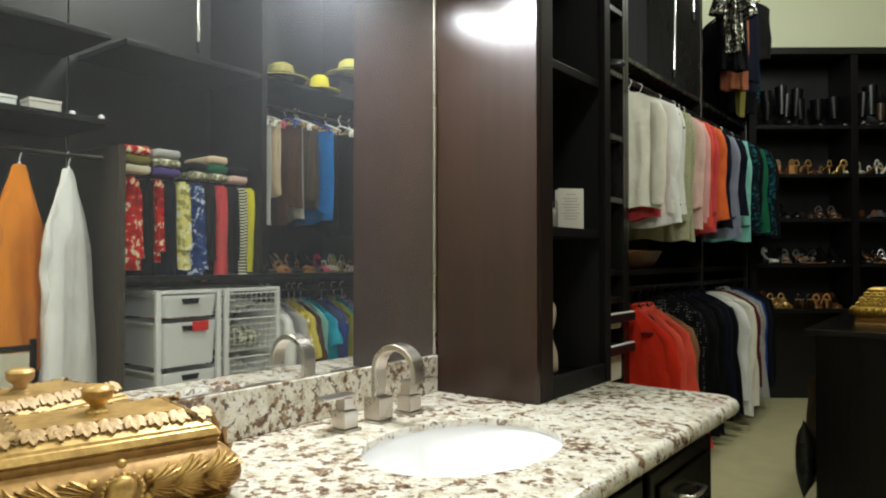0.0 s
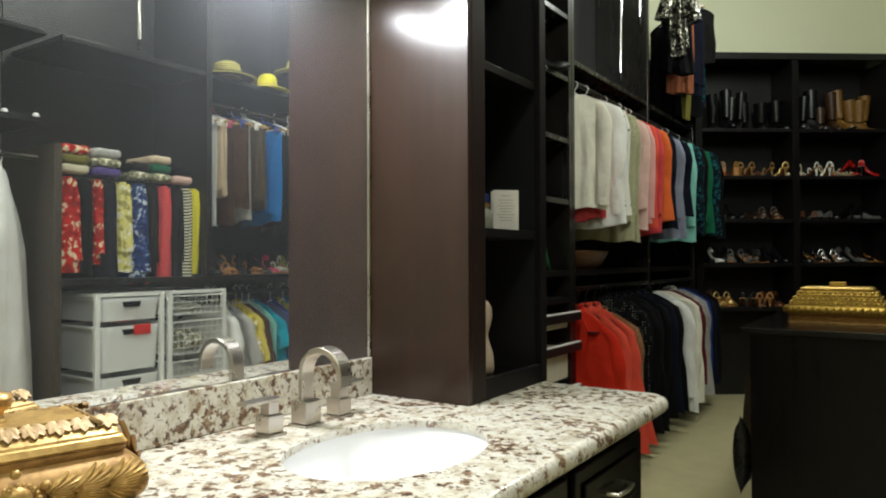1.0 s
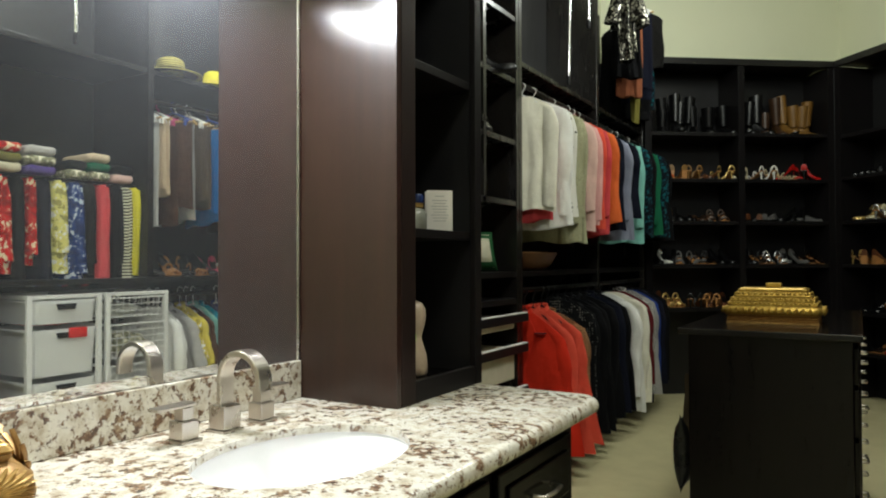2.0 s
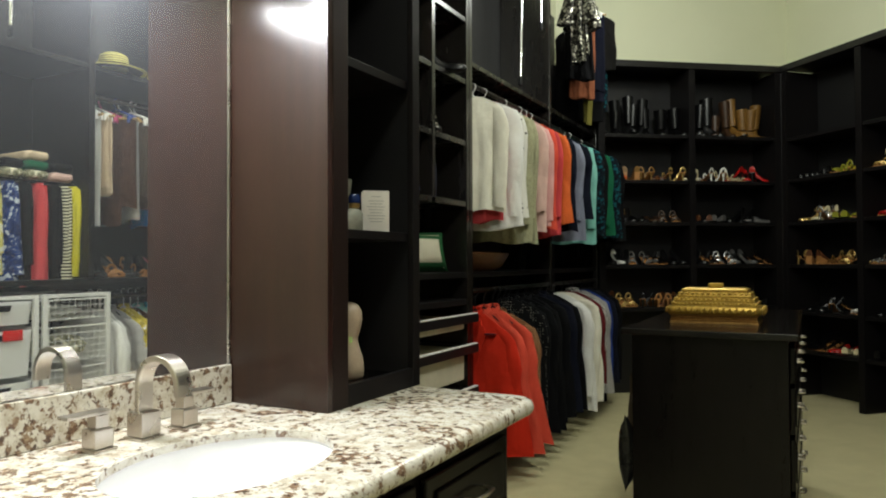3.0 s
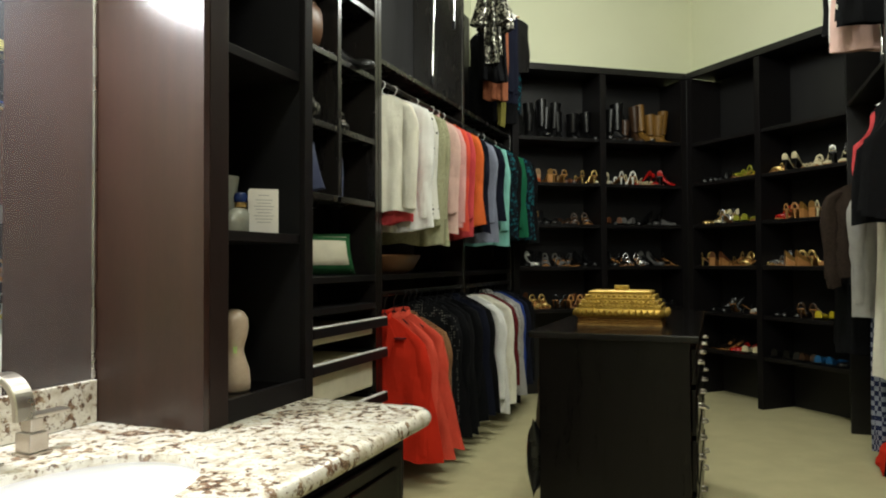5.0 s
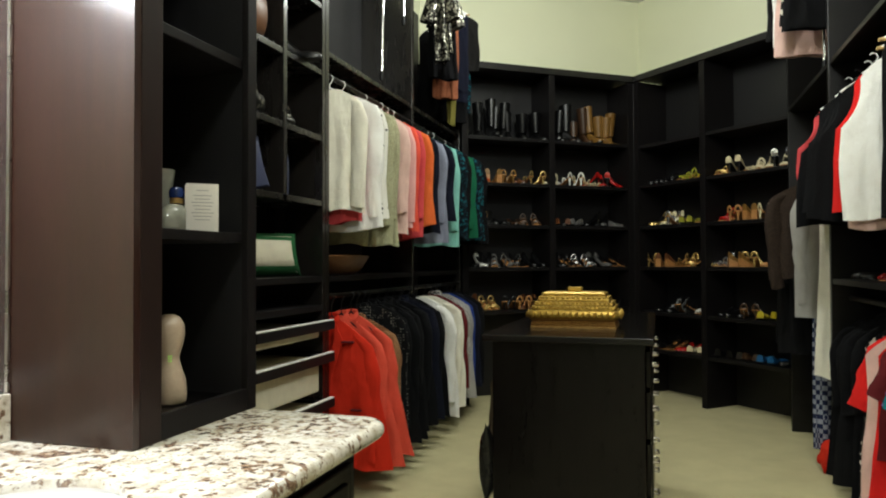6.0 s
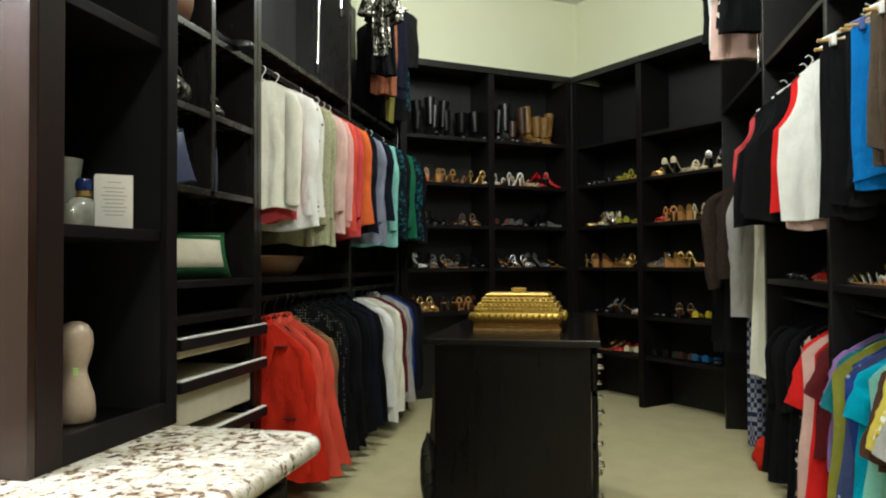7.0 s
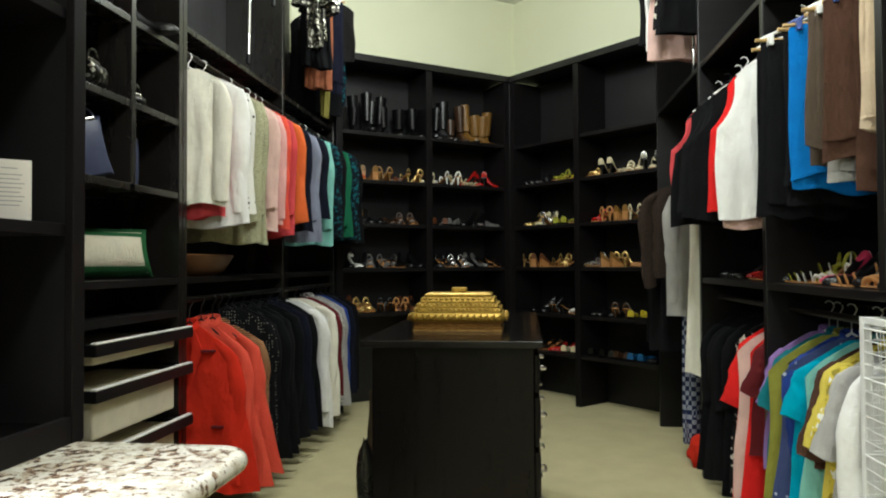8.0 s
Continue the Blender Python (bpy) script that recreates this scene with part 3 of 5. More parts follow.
def sleeve(rng, half, drop, length, side, radius):
    """A limp sleeve from the shoulder seam, creased at the elbow; short ones stand out."""
    short = length < 0.35
    fwd, tuck, seed = rng.uniform(-0.035, 0.01), rng.uniform(0.0, 0.03), rng.uniform(0, 40)
    p, r = [(side * half * 0.52, 0, -drop * 0.40 - 0.030), (side * half * 0.72, -0.002, -drop * 0.62 - 0.030)], [0.018, 0.028]
    for i in range(14):
        f = i / 13
        x = half * 0.84 + (length * 0.20 * f if short else 0.020 * math.sin(min(1, f * 4) * 1.57) - tuck * f * f)
        p.append((side * x, -0.004 + fwd * f, -drop * 0.84 - 0.035 - f * (length - 0.04)))
        r.append(radius * ((0.78 + 0.24 * f) if short else (0.72 + 0.34 * math.sin(min(1, f * 4) * 1.57) - 0.24 * f)))
    bm = tube(p, r, 14, flat=0.52, up=(0, 1, 0))
    for v in bm.verts:
        c = v.co
        d = noise.noise(Vector((c.x * 18 + seed, c.y * 18, c.z * 7))) * 0.014 + noise.noise(Vector((c.x * 10, c.z * 30 + c.x * 16, seed))) * 0.010
        v.co = Vector((c.x + d * 0.7, c.y - d, c.z + 0.006 * math.sin(c.x * 60)))
    return bm


def collar(radius, thick, rise):
    rows = []
    for e, z in ((0.0, -0.016), (0.0, rise), (0.006, rise + 0.003), (0.013, rise - 0.030), (0.010, rise - 0.031), (0.004, -0.012)):
        rows.append([((radius + e) * math.cos(a), (thick + e) * math.sin(a), z + 0.010 * math.sin(a) - (0.02 * max(0, -math.sin(a)) ** 3)) for a in (2 * math.pi * k / 18 for k in range(18))])
    return loft(rows, cap=False)


def hanger_mesh(half, drop, hook):
    bm = tube([(-half, 0, -drop), (-half * 0.5, 0, -drop * 0.45), (0, 0, 0.012), (half * 0.5, 0, -drop * 0.45), (half, 0, -drop)], 0.006, 6)
    tube([(0, 0, 0.01), (0, 0, hook - 0.045), (0.012, 0, hook - 0.03), (0.020, 0, hook - 0.012), (0.012, 0, hook + 0.004), (-0.002, 0, hook + 0.010), (-0.014, 0, hook + 0.002)], 0.003, 6, bm)
    return bm


COUNT = [0]


def garment(rod, kind, key, words, half=0.22, length=0.7, sleeves=0.5, turn=None, thick=0.022, group="", flare=0.05, hang=None, slope=None, fold=0.020, hook=0.075):
    """A garment on a hanger over a rod. rod: the point on the rod; the garment's breadth lies across it."""
    COUNT[0] += 1
    rng = random.Random(COUNT[0] * 7 + 3)
    flare = -0.6 if key == "khaki" else flare
    flare = {"blazer": 0.42 if key in ("red", "coral") else 0.24, "jacket": 0.14, "coat": 0.14}.get(kind, flare)
    mat = SEQUIN if key == "sequin" else FUR if key == "fur" else CLOTH[key]
    turn = rng.uniform(-6, 6) if turn is None else turn
    t = thing(kind, words, "clothing", group, at=(rod[0] + rng.uniform(-0.01, 0.01), rod[1], rod[2] - hook + 0.004), turn=turn)
    if kind == "trousers":
        part("body", cloth_body(rng, half, length, thick * 0.55, flare, 0.95, 0.012, 0.005, 0.0, False, 0.004), mat, t, smooth=True).location.z = -0.055
        part("fold", cloth_body(rng, half * 0.93, length * rng.uniform(0.84, 0.96), thick * 0.4, flare, 0.95, 0.012, 0.004, 0.0, False, 0.004), mat, t, smooth=True).location = (rng.uniform(-0.012, 0.012), -thick * 0.9, -0.055)
        part("clip_bar", tube([(-half * 1.12, 0, -0.05), (half * 1.12, 0, -0.05)], 0.008, 8), HANG_WOOD, t, "pale wooden hanger bar", True)
        bm = tube([(-half, 0, -0.046), (-half * 0.5, 0, -0.012), (0, 0, 0.016), (half * 0.5, 0, -0.012), (half, 0, -0.046)], 0.007, 6)
        tube([(0, 0, 0.01), (0, 0, hook - 0.045), (0.014, 0, hook - 0.03), (0.02, 0, hook - 0.012), (0.01, 0, hook + 0.004), (-0.004, 0, hook + 0.009)], 0.004, 6, bm)
        part("hanger", bm, hang or HANG_WHITE, t, "plastic hanger", True)
        for sd in (-1, 1):
            part("clip", block(sd * half * 0.8 - 0.009, sd * half * 0.8 + 0.009, -thick * 1.5, thick * 1.1, -0.078, -0.036, 0.004), hang or HANG_WHITE, t, "plastic hanger clip")
        return t
    drop = half * (slope or rng.uniform(0.30, 0.40))
    half *= rng.uniform(0.96, 1.03)
    part("body", cloth_body(rng, half, length, thick, flare, 0.12 if slope and slope > 0.5 else 0.26, drop, fold, 0.05, kind == "vest"), mat, t, smooth=True)
    if sleeves:
        for side in (-1, 1):
            part("sleeve", sleeve(rng, half, drop, sleeves * rng.uniform(0.95, 1.05), side, (0.050 if sleeves < 0.35 else 0.048) + 0.006 * rng.random()), mat, t, smooth=True)
    if kind in ("blazer", "shirt"):
        part("collar", collar(0.05 if not slope else 0.034, thick * 0.5 + 0.010, 0.016), mat, t, smooth=True)
    if kind == "blazer":
        for sd in (-1, 1):
            part("lapel", loft([[(sd * x0, -thick * 1.4 - 0.008 - e, z) for x0, z in ((0.045, -0.03), (0.085, -0.12), (0.012, -0.34), (0.006, -0.32))] for e in (0.0, 0.006)]), mat, t)
        if key in ("red", "coral"):
            # Maroon strips stand in for the shade inside the pocket openings.
            for x0, zz in ((half * 0.30, -length * 0.16), (half * 0.50, -length * 0.62)):
                part("pocket", block(x0, x0 + 0.062, -thick * 1.9 - 0.009, -thick * 0.6, zz - 0.005, zz + 0.005, 0.002), CLOTH["maroon"], t, "pocket slit shade drawn as a maroon strip")
    part("hanger", hanger_mesh(half * (0.56 if kind == "vest" else 0.80), drop * 0.98, hook), hang or (BLACK_PLASTIC if rng.random() < 0.5 else HANG_WHITE), t, "hanger", True)
    return t


UP, LOW = 2.29, 1.09
# upper rod of the west bays, from the cubbies to the far end
g = "tops on the upper rod"
for y, kind, key, words, half, length, sl in (
        (4.27, "jacket", "ivory", "creamy white linen jacket hanging on the upper rod", 0.195, 0.66, 0.60),
        (4.33, "vest", "rose", "red top half hidden behind white jackets", 0.15, 0.73, 0),
        (4.41, "jacket", "white", "white cotton jacket with loose long sleeves", 0.205, 0.77, 0.64),
        (4.51, "blouse", "whitedots", "white blouse with bold black dots", 0.236, 0.70, 0.5),
        (4.62, "cardigan", "sage", "sage green tweed knit cardigan", 0.226, 0.84, 0.66),
        (4.74, "cardigan", "sage", "sage green tweed knit cardigan", 0.21, 0.82, 0.62),
        (4.86, "shirt", "blush", "pale blush cotton shirt on a hanger", 0.23, 0.76, 0.60),
        (4.98, "shirt", "pink", "soft pink cotton shirt on a hanger", 0.22, 0.74, 0.60),
        (5.10, "blouse", "coral", "coral red blouse with long sleeves", 0.22, 0.74, 0.58),
        (5.20, "blouse", "rose", "deep rose blouse with long sleeves", 0.21, 0.80, 0.58),
        (5.32, "shirt", "orange", "bright orange shirt on a hanger", 0.225, 0.72, 0.60),
        (5.43, "cardigan", "black", "black cardigan on a hanger", 0.22, 0.74, 0.56),
        (5.52, "cardigan", "navy", "dark navy knitted cardigan", 0.22, 0.72, 0.56),
        (5.64, "shirt", "lavender", "grey lavender shirt on a hanger", 0.235, 0.80, 0.60),
        (5.80, "cardigan", "navy", "dark navy knitted cardigan", 0.25, 0.62, 0.48),
        (5.95, "shirt", "mint", "pale mint shirt on a hanger", 0.245, 0.82, 0.62),
        (6.08, "cardigan", "tealprint", "dark teal patterned cardigan", 0.26, 0.74, 0.58),
        (6.22, "cardigan", "black", "black knitted cardigan on a hanger", 0.25, 0.76, 0.58),
        (6.40, "shirt", "green", "emerald green shirt on a hanger", 0.255, 0.72, 0.58),
        (6.55, "cardigan", "tealprint", "dark teal patterned cardigan", 0.28, 0.78, 0.6),
        (6.70, "cardigan", "black", "black knitted cardigan on a hanger", 0.27, 0.80, 0.6)):
    garment((ROD_L, y, UP), kind, key, words, half, length, sl, group=g, fold=0.022, flare=0.10)
g = "jackets on the lower rod"
for y, kind, key, words, half, length, sl in (
        (4.30, "blazer", "red", "bright red wool blazer on the lower rod", 0.27, 0.79, 0.62),
        (4.42, "blazer", "coral", "coral red blazer with long sleeves", 0.26, 0.80, 0.6),
        (4.54, "blazer", "coral", "coral red blazer with long sleeves", 0.25, 0.78, 0.6),
        (4.60, "shirt", "tanstripe", "tan and black finely striped shirt", 0.245, 0.76, 0.58),
        (4.70, "cardigan", "blackdots", "black cardigan with white dotted trim", 0.27, 0.76, 0.58),
        (4.80, "blazer", "black", "black wool blazer on the lower rod", 0.26, 0.82, 0.6),
        (4.94, "blazer", "black", "black wool blazer on the lower rod", 0.27, 0.84, 0.6),
        (5.08, "blazer", "charcoal", "charcoal wool blazer on the lower rod", 0.25, 0.80, 0.6),
        (5.22, "blazer", "black", "black wool blazer on the lower rod", 0.27, 0.82, 0.6),
        (5.38, "blazer", "navy", "dark navy blazer on the lower rod", 0.26, 0.82, 0.6),
        (5.50, "blazer", "black", "black wool blazer on the lower rod", 0.26, 0.8, 0.6),
        (5.66, "jacket", "white", "ivory jacket with long sleeves", 0.29, 0.86, 0.66),
        (5.86, "jacket", "ivory", "cream cotton jacket on a hanger", 0.29, 0.82, 0.64),
        (6.02, "jacket", "maroon", "maroon jacket on a hanger", 0.27, 0.7, 0.5),
        (6.14, "shirt", "stripe", "black and white striped top", 0.29, 0.78, 0.6),
        (6.25, "jacket", "grey", "light grey jacket on a hanger", 0.27, 0.80, 0.6),
        (6.36, "jacket", "royal", "blue jacket on a hanger", 0.26, 0.76, 0.58),
        (6.50, "jacket", "navy", "dark navy jacket on a hanger", 0.27, 0.78, 0.6),
        (6.66, "jacket", "black", "black jacket on a hanger", 0.27, 0.8, 0.6)):
    garment((ROD_L, y, LOW), kind, key, words, half, length, sl, group=g, hang=BLACK_PLASTIC, slope=0.62 if key in ("red", "coral") else None, hook={"red": 0.125, "coral": 0.12, "tanstripe": 0.15}.get(key, 0.075))
g = "evening wear on the top rod"
for y, kind, key, words, half, length, sl in (
        (5.70, "jacket", "sequin", "silver sequined evening jacket", 0.05, 0.60, 0.30),
        (5.80, "jacket", "sequin", "dark silver sequined evening jacket", 0.05, 0.52, 0.30),
        (5.96, "dress", "black", "black evening dress on the top rod", 0.12, 0.66, 0),
        (6.08, "dress", "rust", "rust brown dress on the top rod", 0.10, 0.78, 0),
        (6.18, "dress", "khaki", "olive scarf dress with ragged hem", 0.08, 0.97, 0),
        (6.30, "trousers", "navy", "dark navy trousers on the top rod", 0.12, 0.72, 0),
        (6.58, "dress", "black", "long black evening gown on the top rod", 0.22, 0.86, 0),
        (6.70, "dress", "tealprint", "dark printed evening gown on the top rod", 0.22, 0.80, 0),
        (6.44, "jacket", "fur", "black fur jacket on the top rod", 0.17, 0.50, 0)):
    garment((-0.16 if key == "sequin" else -0.42 if y > 6.5 else -0.23, y, 3.42), kind, key, words, half, length, sl, group=g)
# east bays
g = "tops on the east lower rod"
for y, kind, key, words, half, length, sl in (
        (3.33, "jacket", "white", "white cotton jacket with long sleeves", 0.25, 0.80, 0.62),
        (3.40, "jacket", "white", "white cotton jacket with long sleeves", 0.24, 0.78, 0.58),
        (3.46, "shirt", "greystripe", "grey and white finely striped shirt", 0.23, 0.74, 0.3),
        (3.515, "blouse", "yellowprint", "yellow and white printed blouse", 0.22, 0.62, 0.25),
        (3.565, "shirt", "yellow", "pale yellow shirt on a hanger", 0.23, 0.76, 0.3),
        (3.62, "blouse", "brown", "dark brown blouse with wide sleeves", 0.24, 0.46, 0.32),
        (3.67, "shirt", "mint", "pale mint top on a hanger", 0.27, 0.80, 0),
        (3.72, "shirt", "turquoise", "bright turquoise top with short sleeves", 0.30, 0.60, 0.20),
        (3.79, "dress", "bluedots", "blue dress with pale dots", 0.31, 0.92, 0),
        (3.86, "shirt", "royal", "royal blue top with long sleeves", 0.26, 0.62, 0.38),
        (3.92, "shirt", "olive", "olive green long top on hanger", 0.31, 0.88, 0),
        (3.98, "shirt", "teal", "teal green top with short sleeves", 0.27, 0.66, 0.22),
        (4.07, "shirt", "purple", "soft purple top with short sleeves", 0.27, 0.58, 0.22),
        (4.26, "shirt", "maroon", "maroon top with short sleeves", 0.26, 0.60, 0.22),
        (4.33, "dress", "scarlet", "long red dress on a hanger", 0.25, 0.90, 0),
        (4.40, "shirt", "blush", "pale pink long top on hanger", 0.28, 0.86, 0),
        (4.50, "dress", "scarlet", "bright red dress with sleeves", 0.25, 0.86, 0.32),
        (4.62, "dress", "hemprint", "black dress with pale printed hem", 0.23, 0.90, 0),
        (4.74, "dress", "black", "long black dress on a hanger", 0.24, 0.92, 0.4),
        (4.86, "dress", "black", "long black dress on a hanger", 0.25, 0.90, 0.4),
        (4.98, "dress", "charcoal", "long charcoal dress on a hanger", 0.25, 0.90, 0.4),
        (5.12, "dress", "black", "long black dress on a hanger", 0.25, 0.90, 0.4)):
    garment((ROD_R + 0.112, y, 1.085), kind, key, words, half * 0.90, length, sl, group=g, slope=0.48, hang=HANG_WHITE if key in ("white", "royal", "blush", "mint", "purple", "scarlet", "brown", "teal", "yellow") else BLACK_PLASTIC, flare=0.22 if kind == "dress" else 0.10, thick=0.017, fold=0.015, hook=0.115, turn=random.Random(int(y * 1000)).uniform(-20, -6))
g = "trousers on the east upper rod"
for y, key, words, length, hang, dx in (
        (3.29, "white", "white trousers folded over a hanger", 0.65, HANG_WHITE, 0.06), (3.335, "beige", "beige trousers folded over a hanger", 0.47, HANG_WHITE, 0.05),
        (3.385, "brown", "dark brown trousers folded over a hanger", 0.63, HANG_PINK, 0.07), (3.43, "brown", "dark brown trousers folded over a hanger", 0.53, HANG_BLUE, -0.02),
        (3.49, "grey", "light taupe trousers folded over a hanger", 0.62, HANG_WHITE, 0.03), (3.535, "taupe", "dark taupe trousers folded over a hanger", 0.50, HANG_WHITE, -0.02),
        (3.59, "taupe", "grey brown trousers folded over a hanger", 0.52, HANG_WHITE, 0.0), (3.70, "azure", "bright blue trousers folded over a hanger", 0.62, HANG_BLUE, -0.03),
        (3.80, "charcoal", "charcoal trousers folded over a hanger", 0.66, HANG_WHITE, -0.03), (3.90, "black", "black trousers folded over a hanger", 0.70, HANG_WHITE, -0.06), (4.02, "black", "black trousers folded over a hanger", 0.66, HANG_WHITE, -0.04)):
    garment((ROD_R + 0.03 + dx, y, 2.255), "trousers", key, words, 0.16, length, 0, group=g, hang=hang, turn=random.Random(int(y * 100)).uniform(-12, 12))
g = "vests on the east upper rod"
for y, key, words, half, length in (
        (4.27, "white", "white sleeveless top on a hanger", 0.22, 0.70), (4.34, "blush", "pale pink sleeveless top", 0.18, 0.76),
        (4.42, "scarlet", "bright red sleeveless top on a hanger", 0.20, 0.66), (4.54, "black", "black sleeveless top on a hanger", 0.25, 0.72), (4.68, "black", "black sleeveless top on a hanger", 0.25, 0.70),
        (4.84, "charcoal", "charcoal sleeveless top on a hanger", 0.24, 0.66), (5.0, "black", "black sleeveless top on a hanger", 0.25, 0.70), (5.15, "rose", "dark rose sleeveless top", 0.22, 0.56)):
    garment((ROD_R - 0.06, y, 2.24), "vest", key, words, half, length, 0, group=g, turn=-8)
g = "long coats on the east rod"
for y, kind, key, words, half, length, sl in (
        (5.40, "coat", "ivory", "long ivory coat on a hanger", 0.15, 1.20, 0), (5.56, "coat", "grey", "light grey coat with long sleeves", 0.25, 0.86, 0.7),
        (5.74, "cardigan", "sepia", "dark brown cardigan with striped cuffs", 0.27, 0.62, 0.58), (5.92, "coat", "black", "long black coat on a hanger", 0.24, 1.1, 0.6),
        (6.10, "coat", "charcoal", "long charcoal coat on a hanger", 0.24, 1.1, 0.6), (6.3, "coat", "black", "long black coat on a hanger", 0.24, 1.1, 0.6)):
    garment((ROD_R - {"grey": 0.0, "sepia": 0.09}.get(key, -0.02), y, 1.84), kind, key, words, half, length, sl, group=g)
g = "tops on the east top rod"
for y, kind, key, words, half, length, sl in (
        (5.38, "shirt", "black", "black top with pale print", 0.24, 0.70, 0.3), (5.50, "shirt", "hemprint", "black and white printed top", 0.24, 0.66, 0.3), (5.62, "shirt", "blush", "pale pink top on a hanger", 0.24, 0.80, 0.3),
        (5.74, "shirt", "white", "white top with lace sleeves", 0.24, 0.72, 0.5), (5.90, "jacket", "charcoal", "charcoal jacket on a hanger", 0.25, 0.60, 0.5)):
    garment((ROD_R - 0.06, y, 3.42), kind, key, words, half, length, sl, group=g)
g = "coats on the long rod"
for y, key, words, half, length, sl in ((2.06, "white", "long white robe on a hook", 0.215, 1.15, 0.62), (1.84, "amber", "amber orange robe on a hook", 0.20, 0.98, 0.5), (1.66, "coral", "coral red robe on a hook", 0.18, 0.98, 0.5), (1.45, "grey", "grey robe on a hook", 0.18, 0.98, 0.5)):
    garment((ROD_R, y, 1.78), "robe", key, words, half, length, sl, turn=48, group=g, thick=0.05, slope=1.45, fold=0.03, flare=0.42)

# ---- cubbies beside the hanging bays ----


def cubby_unit():
    t = thing("cubby_unit", "tall dark wooden cubbyhole unit with pull-out baskets", "closet unit")
    part("back_panel", block(BACK_L + 0.004, BACK_L + 0.02, 2.55, 4.178, 0, 3.55), WOOD_SHEEN, t)
    for y, z0, z1 in ((3.41, 0, 3.55), (3.755, 1.60, 3.55), (4.158, 0, 3.55)):
        part("divider", block(BACK_L + 0.022, LEFT, y - 0.017, y + 0.017, z0, z1, 0.002), WOOD_EDGE, t)
    for z in (1.60, 1.945, 2.295, 2.65, 3.0):
        for y0, y1 in ((3.428, 3.737), (3.773, 4.140)):
            part("shelf", block(BACK_L + 0.022, LEFT - 0.003, y0, y1, z - 0.03, z - 0.001, 0.002), WOOD_EDGE, t)
    for z in (1.20, 1.05):
        part("shelf", block(BACK_L + 0.022, LEFT - 0.003, 3.428, 4.140, z - 0.03, z, 0.002), WOOD_FLAT, t)
    part("panel", block(BACK_L + 0.022, LEFT, 2.55, 3.39, 0, 3.55), WOOD, t)


cubby_unit()
CANVAS = fabric("cream_canvas", (206, 200, 178))
for z, full in ((0.965, 0.10), (0.795, 0.21), (0.555, 0.19)):
    t = thing("pull_out_basket", "dark framed pull-out basket lined with cream canvas", "basket", "pull-out baskets", at=(0, 0, z))
    part("front_bar", block(LEFT + 0.024, LEFT + 0.046, 3.435, 4.195, -0.045, 0.0, 0.003), BLACK_PLASTIC, t)
    part("front_trim", block(LEFT + 0.024, LEFT + 0.046, 3.435, 4.185, 0.0015, 0.008, 0.002), WHITE_WIRE, t, "pale metal trim")
    for y in (3.44, 4.09):
        part("side_bar", block(BACK_L + 0.05, LEFT + 0.022, y, y + 0.02, -0.045, 0.0, 0.003), BLACK_PLASTIC, t)
    bm = block(BACK_L + 0.06, LEFT + 0.012, 3.47, 4.08, -full + 0.02, -0.012, 0.012, 3)
    part("canvas_liner", bm, CANVAS, t, "cream canvas liner", True)

# ---- vanity fittings ----


FX, FY = 0.132, 1.602


def faucet():
    t = thing("faucet", "brushed nickel widespread faucet with flat arched spout", "faucet", at=(FX, FY, CT))
    part("base", block(-0.029, 0.029, -0.029, 0.029, 0.001, 0.006, 0.001), NICKEL, t)
    part("base_block", block(-0.024, 0.024, -0.024, 0.024, 0.0065, 0.058, 0.003), NICKEL, t)
    pts = [(0, 0, 0.058), (0, 0, 0.09), (0, 0, 0.115)] + [(0.058 - 0.058 * math.cos(a), 0, 0.115 + 0.058 * math.sin(a)) for a in (math.pi * k / 30 for k in range(1, 30))] + [(0.116, 0, 0.115), (0.117, 0, 0.098)]
    bm = bmesh.new()
    rows = []
    for k, q in enumerate(pts):
        d = (Vector(pts[min(k + 1, len(pts) - 1)]) - Vector(pts[max(k - 1, 0)])).normalized()
        nrm = Vector((d.z, 0, -d.x))
        c = Vector(q)
        rows.append([c + nrm * a + Vector((0, b, 0)) for a, b in ((-0.007, -0.017), (-0.005, -0.019), (0.005, -0.019), (0.007, -0.017), (0.007, 0.017), (0.005, 0.019), (-0.005, 0.019), (-0.007, 0.017))])
    part("spout", loft(rows, bm), NICKEL, t, "flat arched spout")
    for side in (-1, 1):
        y = side * 0.108
        part("handle_base", block(-0.026, 0.026, y - 0.026, y + 0.026, 0.001, 0.006, 0.001), NICKEL, t)
        part("handle_block", block(-0.021, 0.021, y - 0.021, y + 0.021, 0.0065, 0.045, 0.003), NICKEL, t)
        part("handle_stem", block(-0.014, 0.014, y - 0.014, y + 0.014, 0.0455, 0.072, 0.002), NICKEL, t)
        lo, hi = sorted((y - side * 0.018, y + side * 0.075))
        part("lever", block(-0.016, 0.016, lo, hi, 0.0725, 0.080, 0.002), NICKEL, t)


faucet()


def rounded_ring(hx, hy, z, r, n=6):
    out = []
    for cx, cy, a0 in ((hx - r, hy - r, 0), (-hx + r, hy - r, 90), (-hx + r, -hy + r, 180), (hx - r, -hy + r, 270)):
        for k in range(n):
            a = math.radians(a0 + 90 * k / (n - 1))
            out.append((cx + r * math.cos(a), cy + r * math.sin(a), z))
    return out


